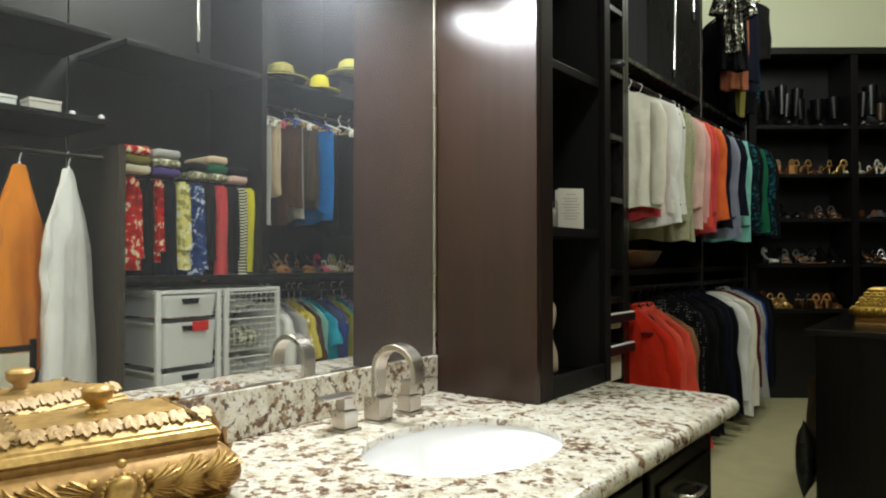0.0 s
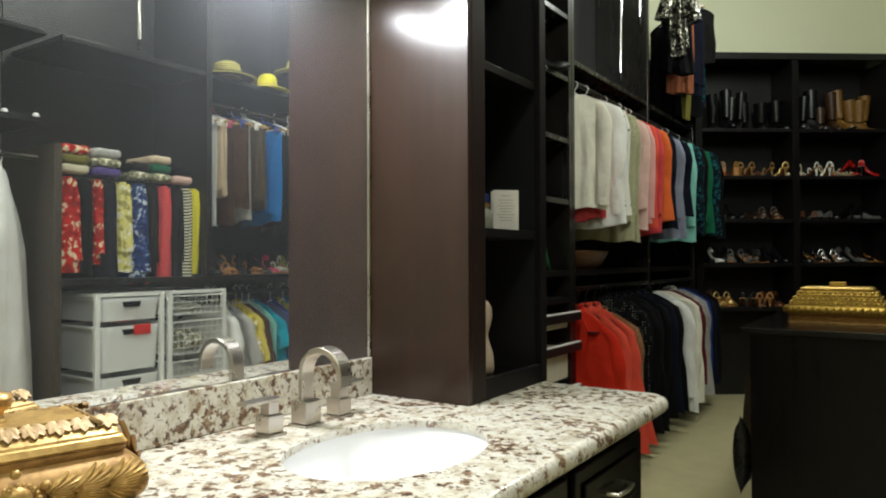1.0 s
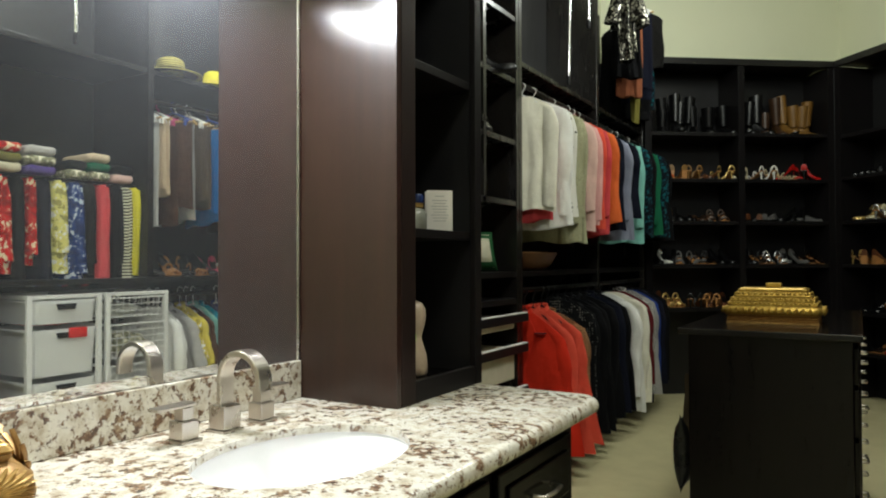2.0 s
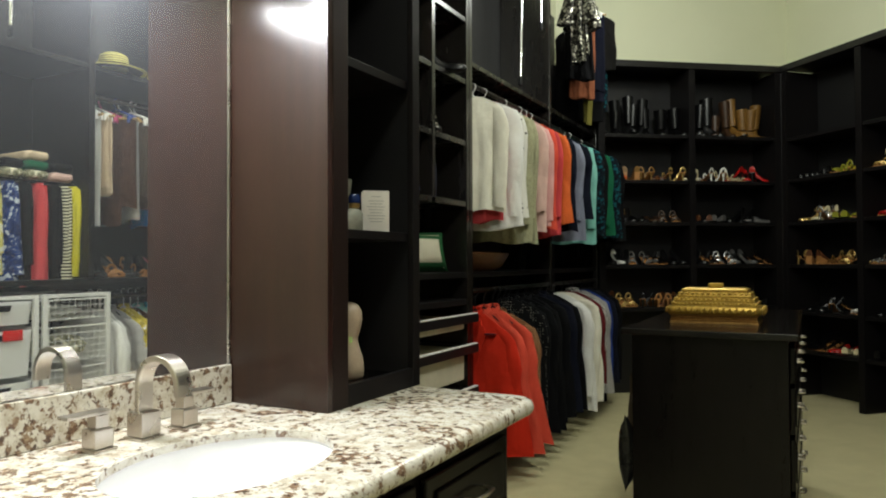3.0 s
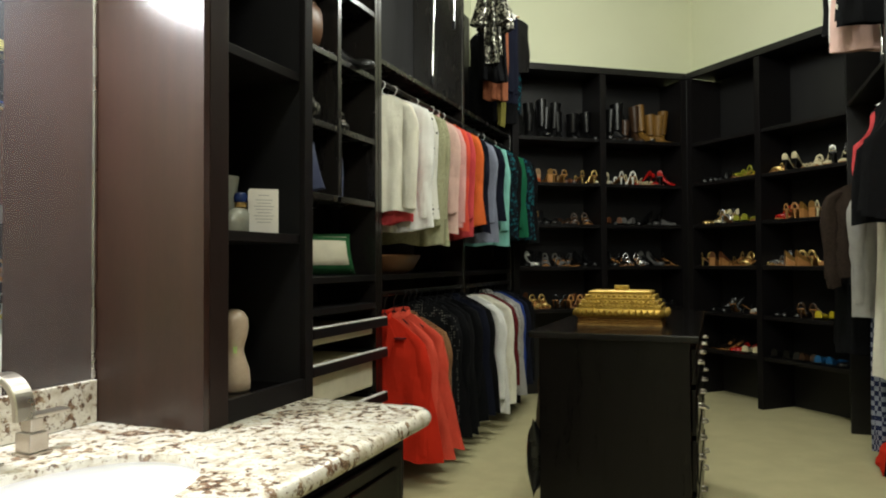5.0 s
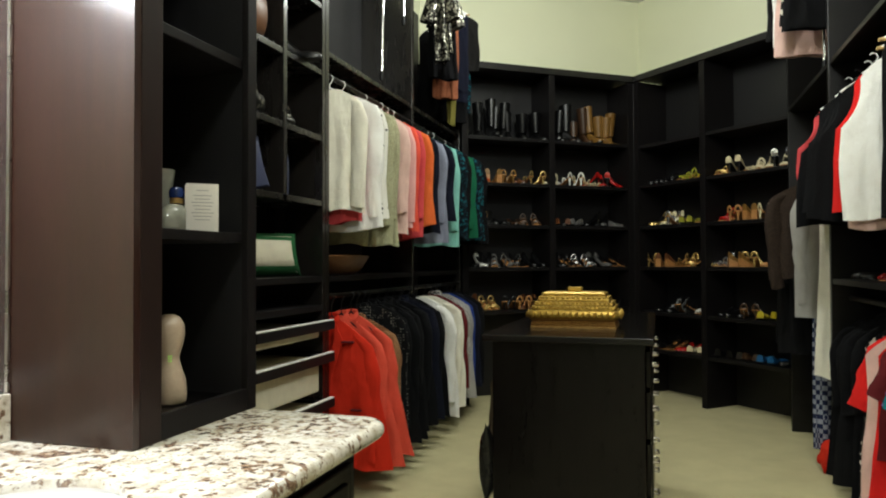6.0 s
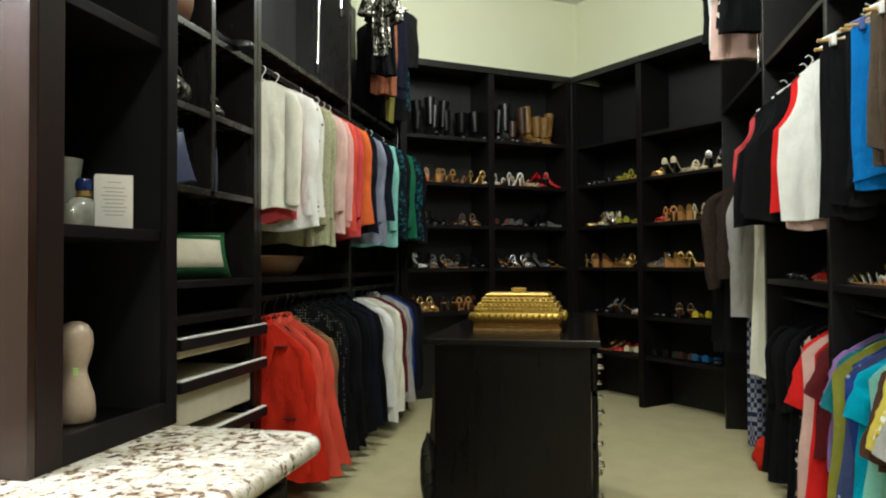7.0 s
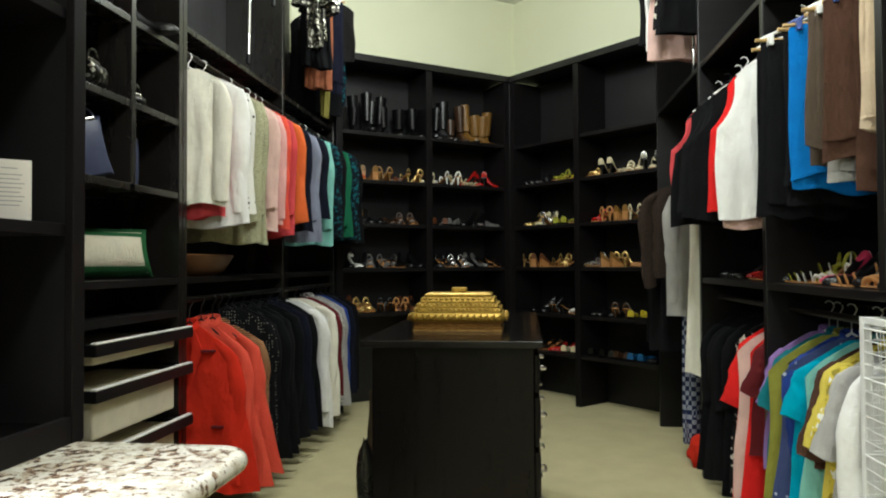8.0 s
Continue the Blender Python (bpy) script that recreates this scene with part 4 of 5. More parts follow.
def leaf(bm, base, along, out, length, width, lift, blunt=False, bend=0.0):
    """One carved leaf: a ridged blade from base, lying against a face with that outward normal, curling by bend."""
    a, o = Vector(along).normalized(), Vector(out).normalized()
    a = (a - o * a.dot(o)).normalized()
    c = Vector(base)
    prev, n = None, 7
    for k in range(n):
        f = k / (n - 1)
        d = a * math.cos(bend * f) + o.cross(a) * math.sin(bend * f)
        b = d.cross(o)
        w = width * (math.sin(math.pi * (0.12 + 0.85 * f)) if not blunt else min(1, 1.5 * math.sqrt(max(0.03, 1 - f)))) * 0.5
        ridge = 0.0006 if blunt else 0.0025
        q = c + o * ((0.0012 if blunt else 0.002) + lift * math.sin(math.pi * (f * 0.8 + 0.2)))
        row = [bm.verts.new(q - b * w - o * 0.005), bm.verts.new(q - b * w * 0.85 + o * 0.0005), bm.verts.new(q - b * w * 0.35 + o * ridge), bm.verts.new(q), bm.verts.new(q + b * w * 0.35 + o * ridge), bm.verts.new(q + b * w * 0.85 + o * 0.0005), bm.verts.new(q + b * w - o * 0.005)]
        if prev:
            for j in range(6):
                bm.faces.new((prev[j], prev[j + 1], row[j + 1], row[j]))
        prev = row
        c = c + d * (length / (n - 1))


def beads(bm, centre, radius, n, size, out, up):
    o, u = Vector(out).normalized(), Vector(up).normalized()
    v = o.cross(u)
    for k in range(n):
        a = 2 * math.pi * k / n
        lump = bmesh.ops.create_icosphere(bm, subdivisions=1, radius=size)["verts"]
        for vert in lump:
            vert.co += Vector(centre) + (u * math.cos(a) + v * math.sin(a)) * radius


def gold_box(at, turn, label):
    """A carved, gilded casket: bombe body, framed lid, leaf carving, medallion and knob."""
    t = thing("gilded_box", label, "jewelry box", at=at, turn=turn)
    t.matrix_world = pose(*at, 0, 0, turn) @ Matrix.Diagonal((1.03, 1.03, 0.95, 1))
    rows = [rounded_ring(x, y, z, r) for x, y, z, r in ((0.104, 0.160, 0.0, 0.01), (0.108, 0.165, 0.008, 0.012), (0.100, 0.157, 0.014, 0.012), (0.112, 0.170, 0.028, 0.03), (0.121, 0.180, 0.046, 0.04), (0.119, 0.178, 0.062, 0.04), (0.106, 0.163, 0.078, 0.03), (0.094, 0.148, 0.086, 0.015), (0.096, 0.150, 0.094, 0.008), (0.096, 0.150, 0.098, 0.008))]
    body = part("body", loft(rows), GOLD_DARK, t, smooth=True)
    rows = [rounded_ring(x, y, z, r, 4) for x, y, z, r in ((0.095, 0.149, 0.099, 0.006), (0.097, 0.151, 0.103, 0.006), (0.092, 0.146, 0.112, 0.005), (0.089, 0.143, 0.114, 0.004), (0.087, 0.141, 0.118, 0.004), (0.060, 0.112, 0.136, 0.004), (0.056, 0.108, 0.137, 0.004), (0.055, 0.107, 0.141, 0.004))]
    lid = part("lid", loft(rows), GOLD, t, "gilded lid with a carved leaf border")
    bm = bmesh.new()
    for side in (1, -1):
        for i in range(9):
            y = -0.128 + 0.032 * i
            for sway, reach in ((0.0, 0.026), (0.60, 0.024), (-0.60, 0.024), (1.15, 0.019), (-1.15, 0.019)):
                leaf(bm, (side * 0.060, y, 0.1375), (side * 0.026 * math.cos(sway), 0.030 * math.sin(sway), -0.018 * math.cos(sway)), (side * 0.5, 0, 0.85), reach, 0.0165, 0.0018, True)
        for i in range(5):
            x = -0.060 + 0.030 * i
            for sway, reach in ((0.0, 0.026), (0.60, 0.024), (-0.60, 0.024), (1.15, 0.019), (-1.15, 0.019)):
                leaf(bm, (x, side * 0.112, 0.1375), (0.030 * math.sin(sway), side * 0.028 * math.cos(sway), -0.018 * math.cos(sway)), (0, side * 0.5, 0.85), reach, 0.0165, 0.0018, True)
    part("carved_border", bm, TAN_GILT, lid, "lobed leaf border", True)
    part("knob", lathe([(0.0, 0.141), (0.017, 0.141), (0.016, 0.146), (0.010, 0.150), (0.011, 0.156), (0.020, 0.164), (0.022, 0.170), (0.021, 0.174), (0.023, 0.178), (0.020, 0.183), (0.010, 0.186), (0.0, 0.187)], 24), GOLD, lid, "turned gilt knob", True)
    for side, turned in ((1, 0), (-1, 0)):
        bm = bmesh.new()
        for s2 in (-1, 1):
            curl = s2 * side
            for y0, z0, count, spread, size, turn_up in ((0.034, 0.050, 9, 62, 0.050, 0.5), (0.066, 0.046, 11, 64, 0.062, 0.8), (0.110, 0.048, 10, 66, 0.054, 1.0)):
                for j in range(count):
                    f = j / (count - 1)
                    a = math.radians(-spread * 0.75 + 1.5 * spread * f)
                    leaf(bm, (side * 0.1205, s2 * (y0 + 0.006 * math.sin(f * 3.1)), z0 + 0.010 * (f - 0.5)), (-side * 0.06, s2 * math.cos(a), math.sin(a) * 0.55), (side, s2 * 0.12, 0.05), size * (0.75 + 0.35 * math.sin(f * 3.1)), 0.0105, 0.006, False, curl * turn_up * (f - 0.35))
        part("carved_leaves", bm, GOLD, body, "carved acanthus leaves", True)
        bm = bmesh.new()
        beads(bm, (side * 0.130, 0, 0.050), 0.0262, 22, 0.0034, (side, 0, 0), (0, 0, 1))
        lump = bmesh.ops.create_uvsphere(bm, u_segments=16, v_segments=10, radius=0.021)["verts"]
        for v in lump:
            v.co = Vector((side * 0.121 + v.co.x * 0.6, v.co.y, 0.050 + v.co.z))
        for a in (25, 155, 90, 205, 335):
            lump = bmesh.ops.create_uvsphere(bm, u_segments=8, v_segments=6, radius=0.007)["verts"]
            for v in lump:
                v.co += Vector((side * 0.122, 0.039 * math.cos(math.radians(a)), 0.050 + 0.039 * math.sin(math.radians(a))))
        part("medallion", bm, GOLD, body, "beaded gilt medallion", True)["kind"] = "stuff"
    bm = bmesh.new()
    for s1 in (-1, 1):
        for j in range(7):
            a = math.radians(20 + 23 * j)
            leaf(bm, (0.0, s1 * 0.179, 0.040), (math.cos(a), 0, math.sin(a) * 0.55), (0, s1, 0.1), 0.075, 0.018, 0.008)
        for s2 in (-1, 1):
            lump = bmesh.ops.create_uvsphere(bm, u_segments=12, v_segments=8, radius=0.022)["verts"]
            for v in lump:
                v.co = Vector((s2 * 0.100 + v.co.x, s1 * 0.156 + v.co.y, 0.040 + v.co.z * 1.2))
    part("corner_scrolls", bm, GOLD_DARK, body, "carved corner scrolls", True)["kind"] = "stuff"
    return t


gold_box((0.150, 0.950, CT + 0.0005), -12.6, "carved antique gold box with knob on the granite counter")


def stepped_box(at, label):
    t = thing("gilded_casket", label, "jewelry box", at=at)
    t.matrix_world = pose(*at) @ Matrix.Diagonal((0.92, 0.92, 0.97, 1))
    rows = [rounded_ring(x, y, z, 0.006, 3) for x, y, z in ((0.204, 0.140, 0.0), (0.204, 0.140, 0.008), (0.198, 0.134, 0.010), (0.203, 0.139, 0.017), (0.196, 0.132, 0.020), (0.202, 0.138, 0.027), (0.194, 0.130, 0.030), (0.206, 0.142, 0.040))]
    part("base", loft(rows), GOLD_DARK, t)
    rows = [rounded_ring(x, y, z, r, 5) for x, y, z, r in ((0.206, 0.142, 0.041, 0.01), (0.217, 0.152, 0.050, 0.03), (0.219, 0.154, 0.064, 0.03), (0.208, 0.144, 0.076, 0.02), (0.196, 0.132, 0.082, 0.01))]
    body = part("body", loft(rows), GILT, t, smooth=True)
    rows = [rounded_ring(x, y, z, 0.005, 3) for x, y, z in ((0.198, 0.134, 0.083), (0.198, 0.134, 0.090), (0.184, 0.120, 0.100), (0.188, 0.124, 0.102), (0.188, 0.124, 0.107), (0.168, 0.104, 0.120), (0.172, 0.108, 0.122), (0.172, 0.108, 0.127), (0.150, 0.086, 0.146), (0.154, 0.09, 0.149), (0.154, 0.09, 0.156), (0.140, 0.078, 0.162))]
    lid = part("lid", loft(rows), GILT, t, "stepped gilt lid")
    part("handle", block(-0.036, 0.036, -0.018, 0.018, 0.1622, 0.184, 0.006, 3), GILT, lid)
    bm = bmesh.new()
    for s1 in (-1, 1):
        for i in range(14):
            x = -0.19 + 0.029 * i
            leaf(bm, (x, s1 * 0.153, 0.046), (0.4, 0, 1), (0, s1, 0.1), 0.032, 0.020, 0.006)
        for i in range(9):
            y = -0.12 + 0.03 * i
            leaf(bm, (s1 * 0.218, y, 0.046), (0, 0.4, 1), (s1, 0, 0.1), 0.032, 0.020, 0.006)
    part("carved_band", bm, GILT, body, "carved leaf band", True)["kind"] = "stuff"
    bm = bmesh.new()
    for hx, hy, z, n, r in ((0.193, 0.129, 0.094, 20, 0.008), (0.180, 0.116, 0.113, 17, 0.009), (0.161, 0.097, 0.136, 13, 0.011)):
        for s1 in (-1, 1):
            for i in range(n):
                f = -1 + 2 * (i + 0.5) / n
                for c in ((hx * f, s1 * hy, z), (s1 * hx, hy * f, z)):
                    for v in bmesh.ops.create_icosphere(bm, subdivisions=1, radius=r)["verts"]:
                        v.co = Vector((v.co.x + c[0], v.co.y + c[1], v.co.z * 0.8 + c[2]))
    part("beaded_mouldings", bm, GILT, lid, "rows of carved gilt beads", True)["kind"] = "stuff"


stepped_box((0.99, 4.03, 0.979), "stepped antique gold casket standing on the island")

# ---- things in the tower ----
GLASSY = mottled("smoked_glass", (0.20, 0.20, 0.16), (0.28, 0.28, 0.22), 0.08, 0, 6, (1, 1, 1), 0.0, 50, 0.03)
COBALT = mottled("cobalt_cap", (0.012, 0.022, 0.08), (0.02, 0.035, 0.12), 0.12)
t = thing("diffuser", "cream hourglass-shaped diffuser with small green display", "diffuser", at=(0.203, 2.245, CT + 0.038), turn=-48)
part("body", lathe([(0.0, 0.0), (0.037, 0.0), (0.041, 0.005), (0.042, 0.025), (0.039, 0.057), (0.030, 0.084), (0.0245, 0.104), (0.0240, 0.112), (0.0265, 0.122), (0.033, 0.143), (0.037, 0.168), (0.035, 0.192), (0.025, 0.209), (0.012, 0.216), (0.0, 0.217)], 32), mottled("cream_satin_plastic", (0.40, 0.31, 0.215), (0.50, 0.395, 0.28), 0.35, 0, 9, (1, 1, 1), 0.02, 120), t, smooth=True)
lm, lnd, lln, lb = nodes_of("green_display")
lb.inputs["Base Color"].default_value = (0.02, 0.2, 0.02, 1)
lb.inputs["Emission Color"].default_value, lb.inputs["Emission Strength"].default_value = (0.45, 1.0, 0.1, 1), 0.7
bm = bmesh.new()
for z in (0.104, 0.110, 0.116):
    block(0.0255, 0.0268, 0.0015, 0.0042, z, z + 0.002, 0, 2, bm)
    block(0.0255, 0.0268, -0.0035, -0.001, z, z + 0.002, 0, 2, bm)
part("display", bm, lm, t, "green lit digits")

t = thing("card", "white folded card printed with small grey lines", "card", at=(0.270, 2.280, 1.3475), turn=-48)
part("front_leaf", block(0.012, 0.0135, -0.038, 0.038, 0.0, 0.118), PAPER, t)
part("back_leaf", block(-0.022, -0.0205, -0.038, 0.038, 0.0, 0.117), PAPER, t)
bm = bmesh.new()
for k in range(9):
    w = (0.014 if k == 0 else 0.026 - 0.004 * (k % 3))
    block(0.0136, 0.0139, -w, w, 0.100 - 0.0085 * k - (0.004 if k else 0), 0.1018 - 0.0085 * k - (0.004 if k else 0), 0, 2, bm)
part("print", bm, INK, t, "grey printed lines")
t = thing("perfume_bottle", "domed pale glass perfume bottle with cobalt blue cap", "bottle", at=(0.205, 2.268, 1.3475))
part("bottle", lathe([(0.0, 0.0), (0.058, 0.0), (0.062, 0.008), (0.060, 0.03), (0.050, 0.052), (0.030, 0.066), (0.012, 0.07), (0.0, 0.07)], 32, sx=0.55), GLASSY, t, smooth=True)
part("ring", lathe([(0.0, 0.0705), (0.016, 0.0705), (0.016, 0.084), (0.0, 0.084)], 20), GOLD, t, smooth=True)
part("cap", lathe([(0.0, 0.0845), (0.018, 0.0845), (0.019, 0.10), (0.015, 0.11), (0.0, 0.113)], 20), COBALT, t, smooth=True)
t = thing("glass_vase", "tall tapered pale brown glass vase", "vase", at=(0.13, 2.285, 1.3475))
part("body", lathe([(0.0, 0.0), (0.028, 0.0), (0.034, 0.06), (0.046, 0.16), (0.043, 0.16), (0.03, 0.06), (0.02, 0.01), (0.0, 0.008)], 24), GLASSY, t, smooth=True)

# ---- cubby contents ----
GREEN_TRIM = fabric("green_piping", (40, 92, 52))


def cushion(hx, hy, hz, bm=None):
    rows = []
    for i in range(9):
        v = -1 + 2 * i / 8
        th = hx * (1 - abs(v) ** 2.4) ** 0.6 if abs(v) < 1 else 0.004
        row = []
        for j in range(24):
            a = 2 * math.pi * j / 24
            c, sn = math.cos(a), math.sin(a)
            y = hy * math.copysign(abs(c) ** 0.25, c) * (0.90 + 0.14 * v * v)
            row.append((max(th, 0.004) * math.copysign(abs(sn) ** 0.6, sn) * (1 - 0.7 * abs(c) ** 6), y, hz * v * (0.90 + 0.16 * abs(c) ** 4)))
        rows.append(row)
    return loft(rows, bm)


t = thing("cushion", "small cream cushion with a green border", "cushion", at=(-0.43, 3.70, 1.302))
t.matrix_world = pose(-0.505, 3.80, 1.313, 0, -12, -18)
part("cover", cushion(0.05, 0.245, 0.108), GREEN_TRIM, t, "green cushion cover", True)
part("front_panel", cushion(0.047, 0.205, 0.090), CANVAS, t, "cream front panel", True).location.x = 0.012


def purse(at, turn, mat, words, hx, hy, hz, lean=0):
    t = thing("purse", words, "handbag", at=at, turn=turn)
    t.matrix_world = pose(*at, lean, 0, turn)
    part("body", cushion(hx, hy, hz), mat, t, smooth=True).location.z = hz * 1.06
    part("clasp", block(-0.006, 0.006, -hy * 0.7, hy * 0.7, hz * 1.98, hz * 1.98 + 0.012, 0.003), NICKEL, t)
    part("strap", tube([(0, hy * 0.7 * math.cos(a), hz * 2.0 + 0.05 * math.sin(a)) for a in (math.pi * k / 10 for k in range(11))], 0.004, 6), mat, t, smooth=True)


LEATHER_TAN = mottled("tan_leather", (0.22, 0.10, 0.04), (0.34, 0.17, 0.07), 0.45, 0, 12)
LEATHER_BLACK = mottled("black_leather", (0.010, 0.010, 0.011), (0.02, 0.02, 0.022), 0.28, 0, 12)
LEATHER_BROWN = mottled("brown_leather", (0.10, 0.045, 0.022), (0.17, 0.08, 0.04), 0.42, 0, 12)
LEATHER_SLATE = mottled("slate_blue_leather", (0.035, 0.04, 0.085), (0.055, 0.065, 0.12), 0.4, 0, 12)
purse((-0.40, 3.57, 1.9455), 10, SEQUIN, "small silver sequined evening purse", 0.04, 0.07, 0.055)
purse((-0.42, 3.90, 1.9455), -8, SEQUIN, "small silver beaded evening purse", 0.03, 0.05, 0.03)
purse((-0.40, 3.61, 1.603), -35, LEATHER_SLATE, "slate blue leather clutch leaning in the cubby", 0.014, 0.062, 0.115, 15)
purse((-0.46, 3.93, 1.6005), 0, LEATHER_SLATE, "slate blue leather handbag in the cubby", 0.016, 0.06, 0.11)
purse((-0.42, 3.56, 2.2955), 0, LEATHER_BROWN, "brown leather handbag standing in the cubby", 0.06, 0.10, 0.12)

t = thing("wooden_bowl", "shallow carved wooden bowl on the shelf", "bowl", at=(-0.46, 4.62, 1.2005))
part("bowl", lathe([(0.0, 0.0), (0.45, 0.0), (0.72, 0.03), (1.0, 0.11), (0.96, 0.115), (0.7, 0.045), (0.4, 0.02), (0.0, 0.018)], 28, sx=0.12, sy=0.32), mottled("walnut_wood", (0.10, 0.045, 0.018), (0.20, 0.09, 0.035), 0.4, 0, 5, (12, 1, 6)), t, smooth=True)


def pull_rod(at, length, lean):
    t = thing("pull_down_pole", "slim chrome pull-down pole with black grip", "closet pole")
    t.matrix_world = pose(*at, lean, 0, 0)
    part("pole", tube([(0, 0, 0.06), (0, 0, length)], 0.009, 10), CHROME, t, smooth=True)
    part("grip", tube([(0, 0, 0.0), (0, 0, 0.012), (0, 0, 0.058)], [0.011, 0.013, 0.012], 10), BLACK_PLASTIC, t, smooth=True)


pull_rod((-0.315, 4.91, 2.425), 1.0, -3)
pull_rod((-0.33, 5.36, 2.93), 0.5, 0)
pull_rod((RIGHT - 0.02, 2.71, 2.425), 1.0, 0)
pull_rod((RIGHT + 0.03, 5.52, 2.431), 0.9, 0)

# ---- handbag hung on the island's side ----
t = thing("handbag", "black leather tote with beige scarf hanging beside the island", "handbag", at=(0.615, 3.98, 0.20))
part("body", cushion(0.045, 0.15, 0.17), LEATHER_BLACK, t, smooth=True).location.z = 0.18
part("strap", tube([(0.04, 0.08 * math.cos(a), 0.34 + 0.26 * math.sin(a)) for a in (math.pi * k / 12 for k in range(13))], 0.008, 8), LEATHER_BLACK, t, smooth=True)
part("scarf", cloth_body(random.Random(4), 0.035, 0.26, 0.016, 0.1, 0.8, 0.02, 0.006), CLOTH["taupe"], t, "beige scarf", True).location = (0.045, -0.10, 0.54)
part("hook", tube([(0.082, 0, 0.60), (0.05, 0, 0.60), (0.04, 0, 0.62)], 0.005, 8), NICKEL, t, smooth=True)

# ---- wire drawer units ----


def drawer_tower(at, solid, heights, label):
    t = thing("drawer_unit", label, "drawer unit", "white drawer towers", at=at)
    w, d, h = 0.40, 0.50, 1.09
    for x in (0, d - 0.02):
        for y in (0, w - 0.022):
            part("post", block(x - 0.004, x + 0.022, y - 0.002, y + 0.024, 0, h, 0.003), WHITE_WIRE, t)
    for x in (0, d - 0.02):
        part("top_bar", block(x, x + 0.02, 0.023, w - 0.023, h - 0.02, h, 0.002), WHITE_WIRE, t)
    for y in (0, w - 0.022):
        part("side_bar", block(0.021, d - 0.021, y, y + 0.022, h - 0.02, h, 0.002), WHITE_WIRE, t)
        for z1, z0 in heights:
            part("runner", block(0.023, d - 0.023, y + 0.004, y + 0.018, z1 - 0.012, z1), WHITE_WIRE, t)
    for z1, z0 in heights:
        if solid:
            rows = [rounded_ring(d / 2 - 0.02, w / 2 - 0.034, z0, 0.03, 4), rounded_ring(d / 2 - 0.006, w / 2 - 0.026, z1 - 0.02, 0.03, 4), rounded_ring(d / 2 - 0.006, w / 2 - 0.026, z1 - 0.004, 0.03, 4), rounded_ring(d / 2 - 0.012, w / 2 - 0.032, z1 - 0.004, 0.03, 4), rounded_ring(d / 2 - 0.026, w / 2 - 0.04, z0 + 0.01, 0.03, 4)]
            for row in rows:
                for k, q in enumerate(row):
                    row[k] = (q[0] + d / 2 - 0.008, q[1] + w / 2, q[2])
            dr = part("drawer", loft(rows), FROST, t, "frosted white plastic drawer")
            part("finger_slot", loft([[(-0.0075 + e, w / 2 - a, z) for a, z in ((0.055, z1 - 0.022), (-0.055, z1 - 0.022), (-0.045, z1 - 0.052), (0.045, z1 - 0.052))] for e in (0.0, 0.006)]), BLACK_PLASTIC, dr, "dark finger cut-out")
        else:
            bm = bmesh.new()
            a, b, x0, x1 = 0.027, w - 0.027, -0.004, d - 0.03
            for k in range(10):
                y = a + (b - a) * k / 9
                tube([(x1, y, z1 - 0.008), (x1, y, z0), (x0 + 0.01, y, z0), (x0, y, z1 - 0.008)], 0.0017, 4, bm)
            for k in range(11):
                x = x0 + (x1 - x0) * k / 10
                tube([(x, a, z1 - 0.008), (x, a + 0.004, z0), (x, b - 0.004, z0), (x, b, z1 - 0.008)], 0.0017, 4, bm)
            n = max(3, int((z1 - z0) / 0.036))
            for k in range(n + 1):
                z = z0 + (z1 - 0.008 - z0) * k / n
                r = 0.0035 if k == n else 0.0017
                tube([(x0, a, z), (x0, b, z), (x1, b, z), (x1, a, z), (x0, a, z)], r, 4, bm)
            part("wire_basket", bm, WHITE_WIRE, t, "white wire basket")["kind"] = "stuff"
    return t


drawer_tower((RIGHT - 0.01, 2.475, 0.0), True, ((1.065, 0.94), (0.915, 0.67), (0.645, 0.40), (0.375, 0.10)), "white framed tower of frosted plastic drawers")
drawer_tower((RIGHT - 0.01, 2.903, 0.0), False, ((1.065, 0.95), (0.915, 0.72), (0.685, 0.44), (0.40, 0.12)), "white framed tower of wire baskets with clothes")


def heap(at, hx, hy, hz, key, words, seed):
    """A soft crumpled pile of cloth."""
    t = thing("folded_laundry", words, "laundry", "laundry in the baskets", at=at)
    bm = bmesh.new()
    bmesh.ops.create_icosphere(bm, subdivisions=4, radius=1)
    for v in bm.verts:
        n = noise.noise(Vector((v.co.x * 1.7 + seed, v.co.y * 1.7, v.co.z * 1.7))) * 0.35 + noise.noise(Vector((v.co.x * 5 + seed, v.co.y * 5, v.co.z * 5))) * 0.12
        c = v.co * (1 + n)
        v.co = Vector((c.x * hx, c.y * hy, max(0, (c.z * 0.5 + 0.45)) * hz))
    part("cloth", bm, CLOTH[key], t, smooth=True)


heap((2.54, 3.10, 0.955), 0.17, 0.12, 0.07, "towel", "crumpled white linen in a wire basket", 1)
heap((2.52, 3.10, 0.725), 0.19, 0.13, 0.14, "floral", "crumpled patterned linen in a wire basket", 2)
heap((2.52, 3.10, 0.445), 0.19, 0.13, 0.19, "towel", "crumpled white towel in a wire basket", 3)
heap((2.50, 2.66, 0.925), 0.16, 0.12, 0.02, "red", "red cloth lying in a plastic drawer", 4)

# ---- bay over the drawers ----
g = "folded trousers on the rack"
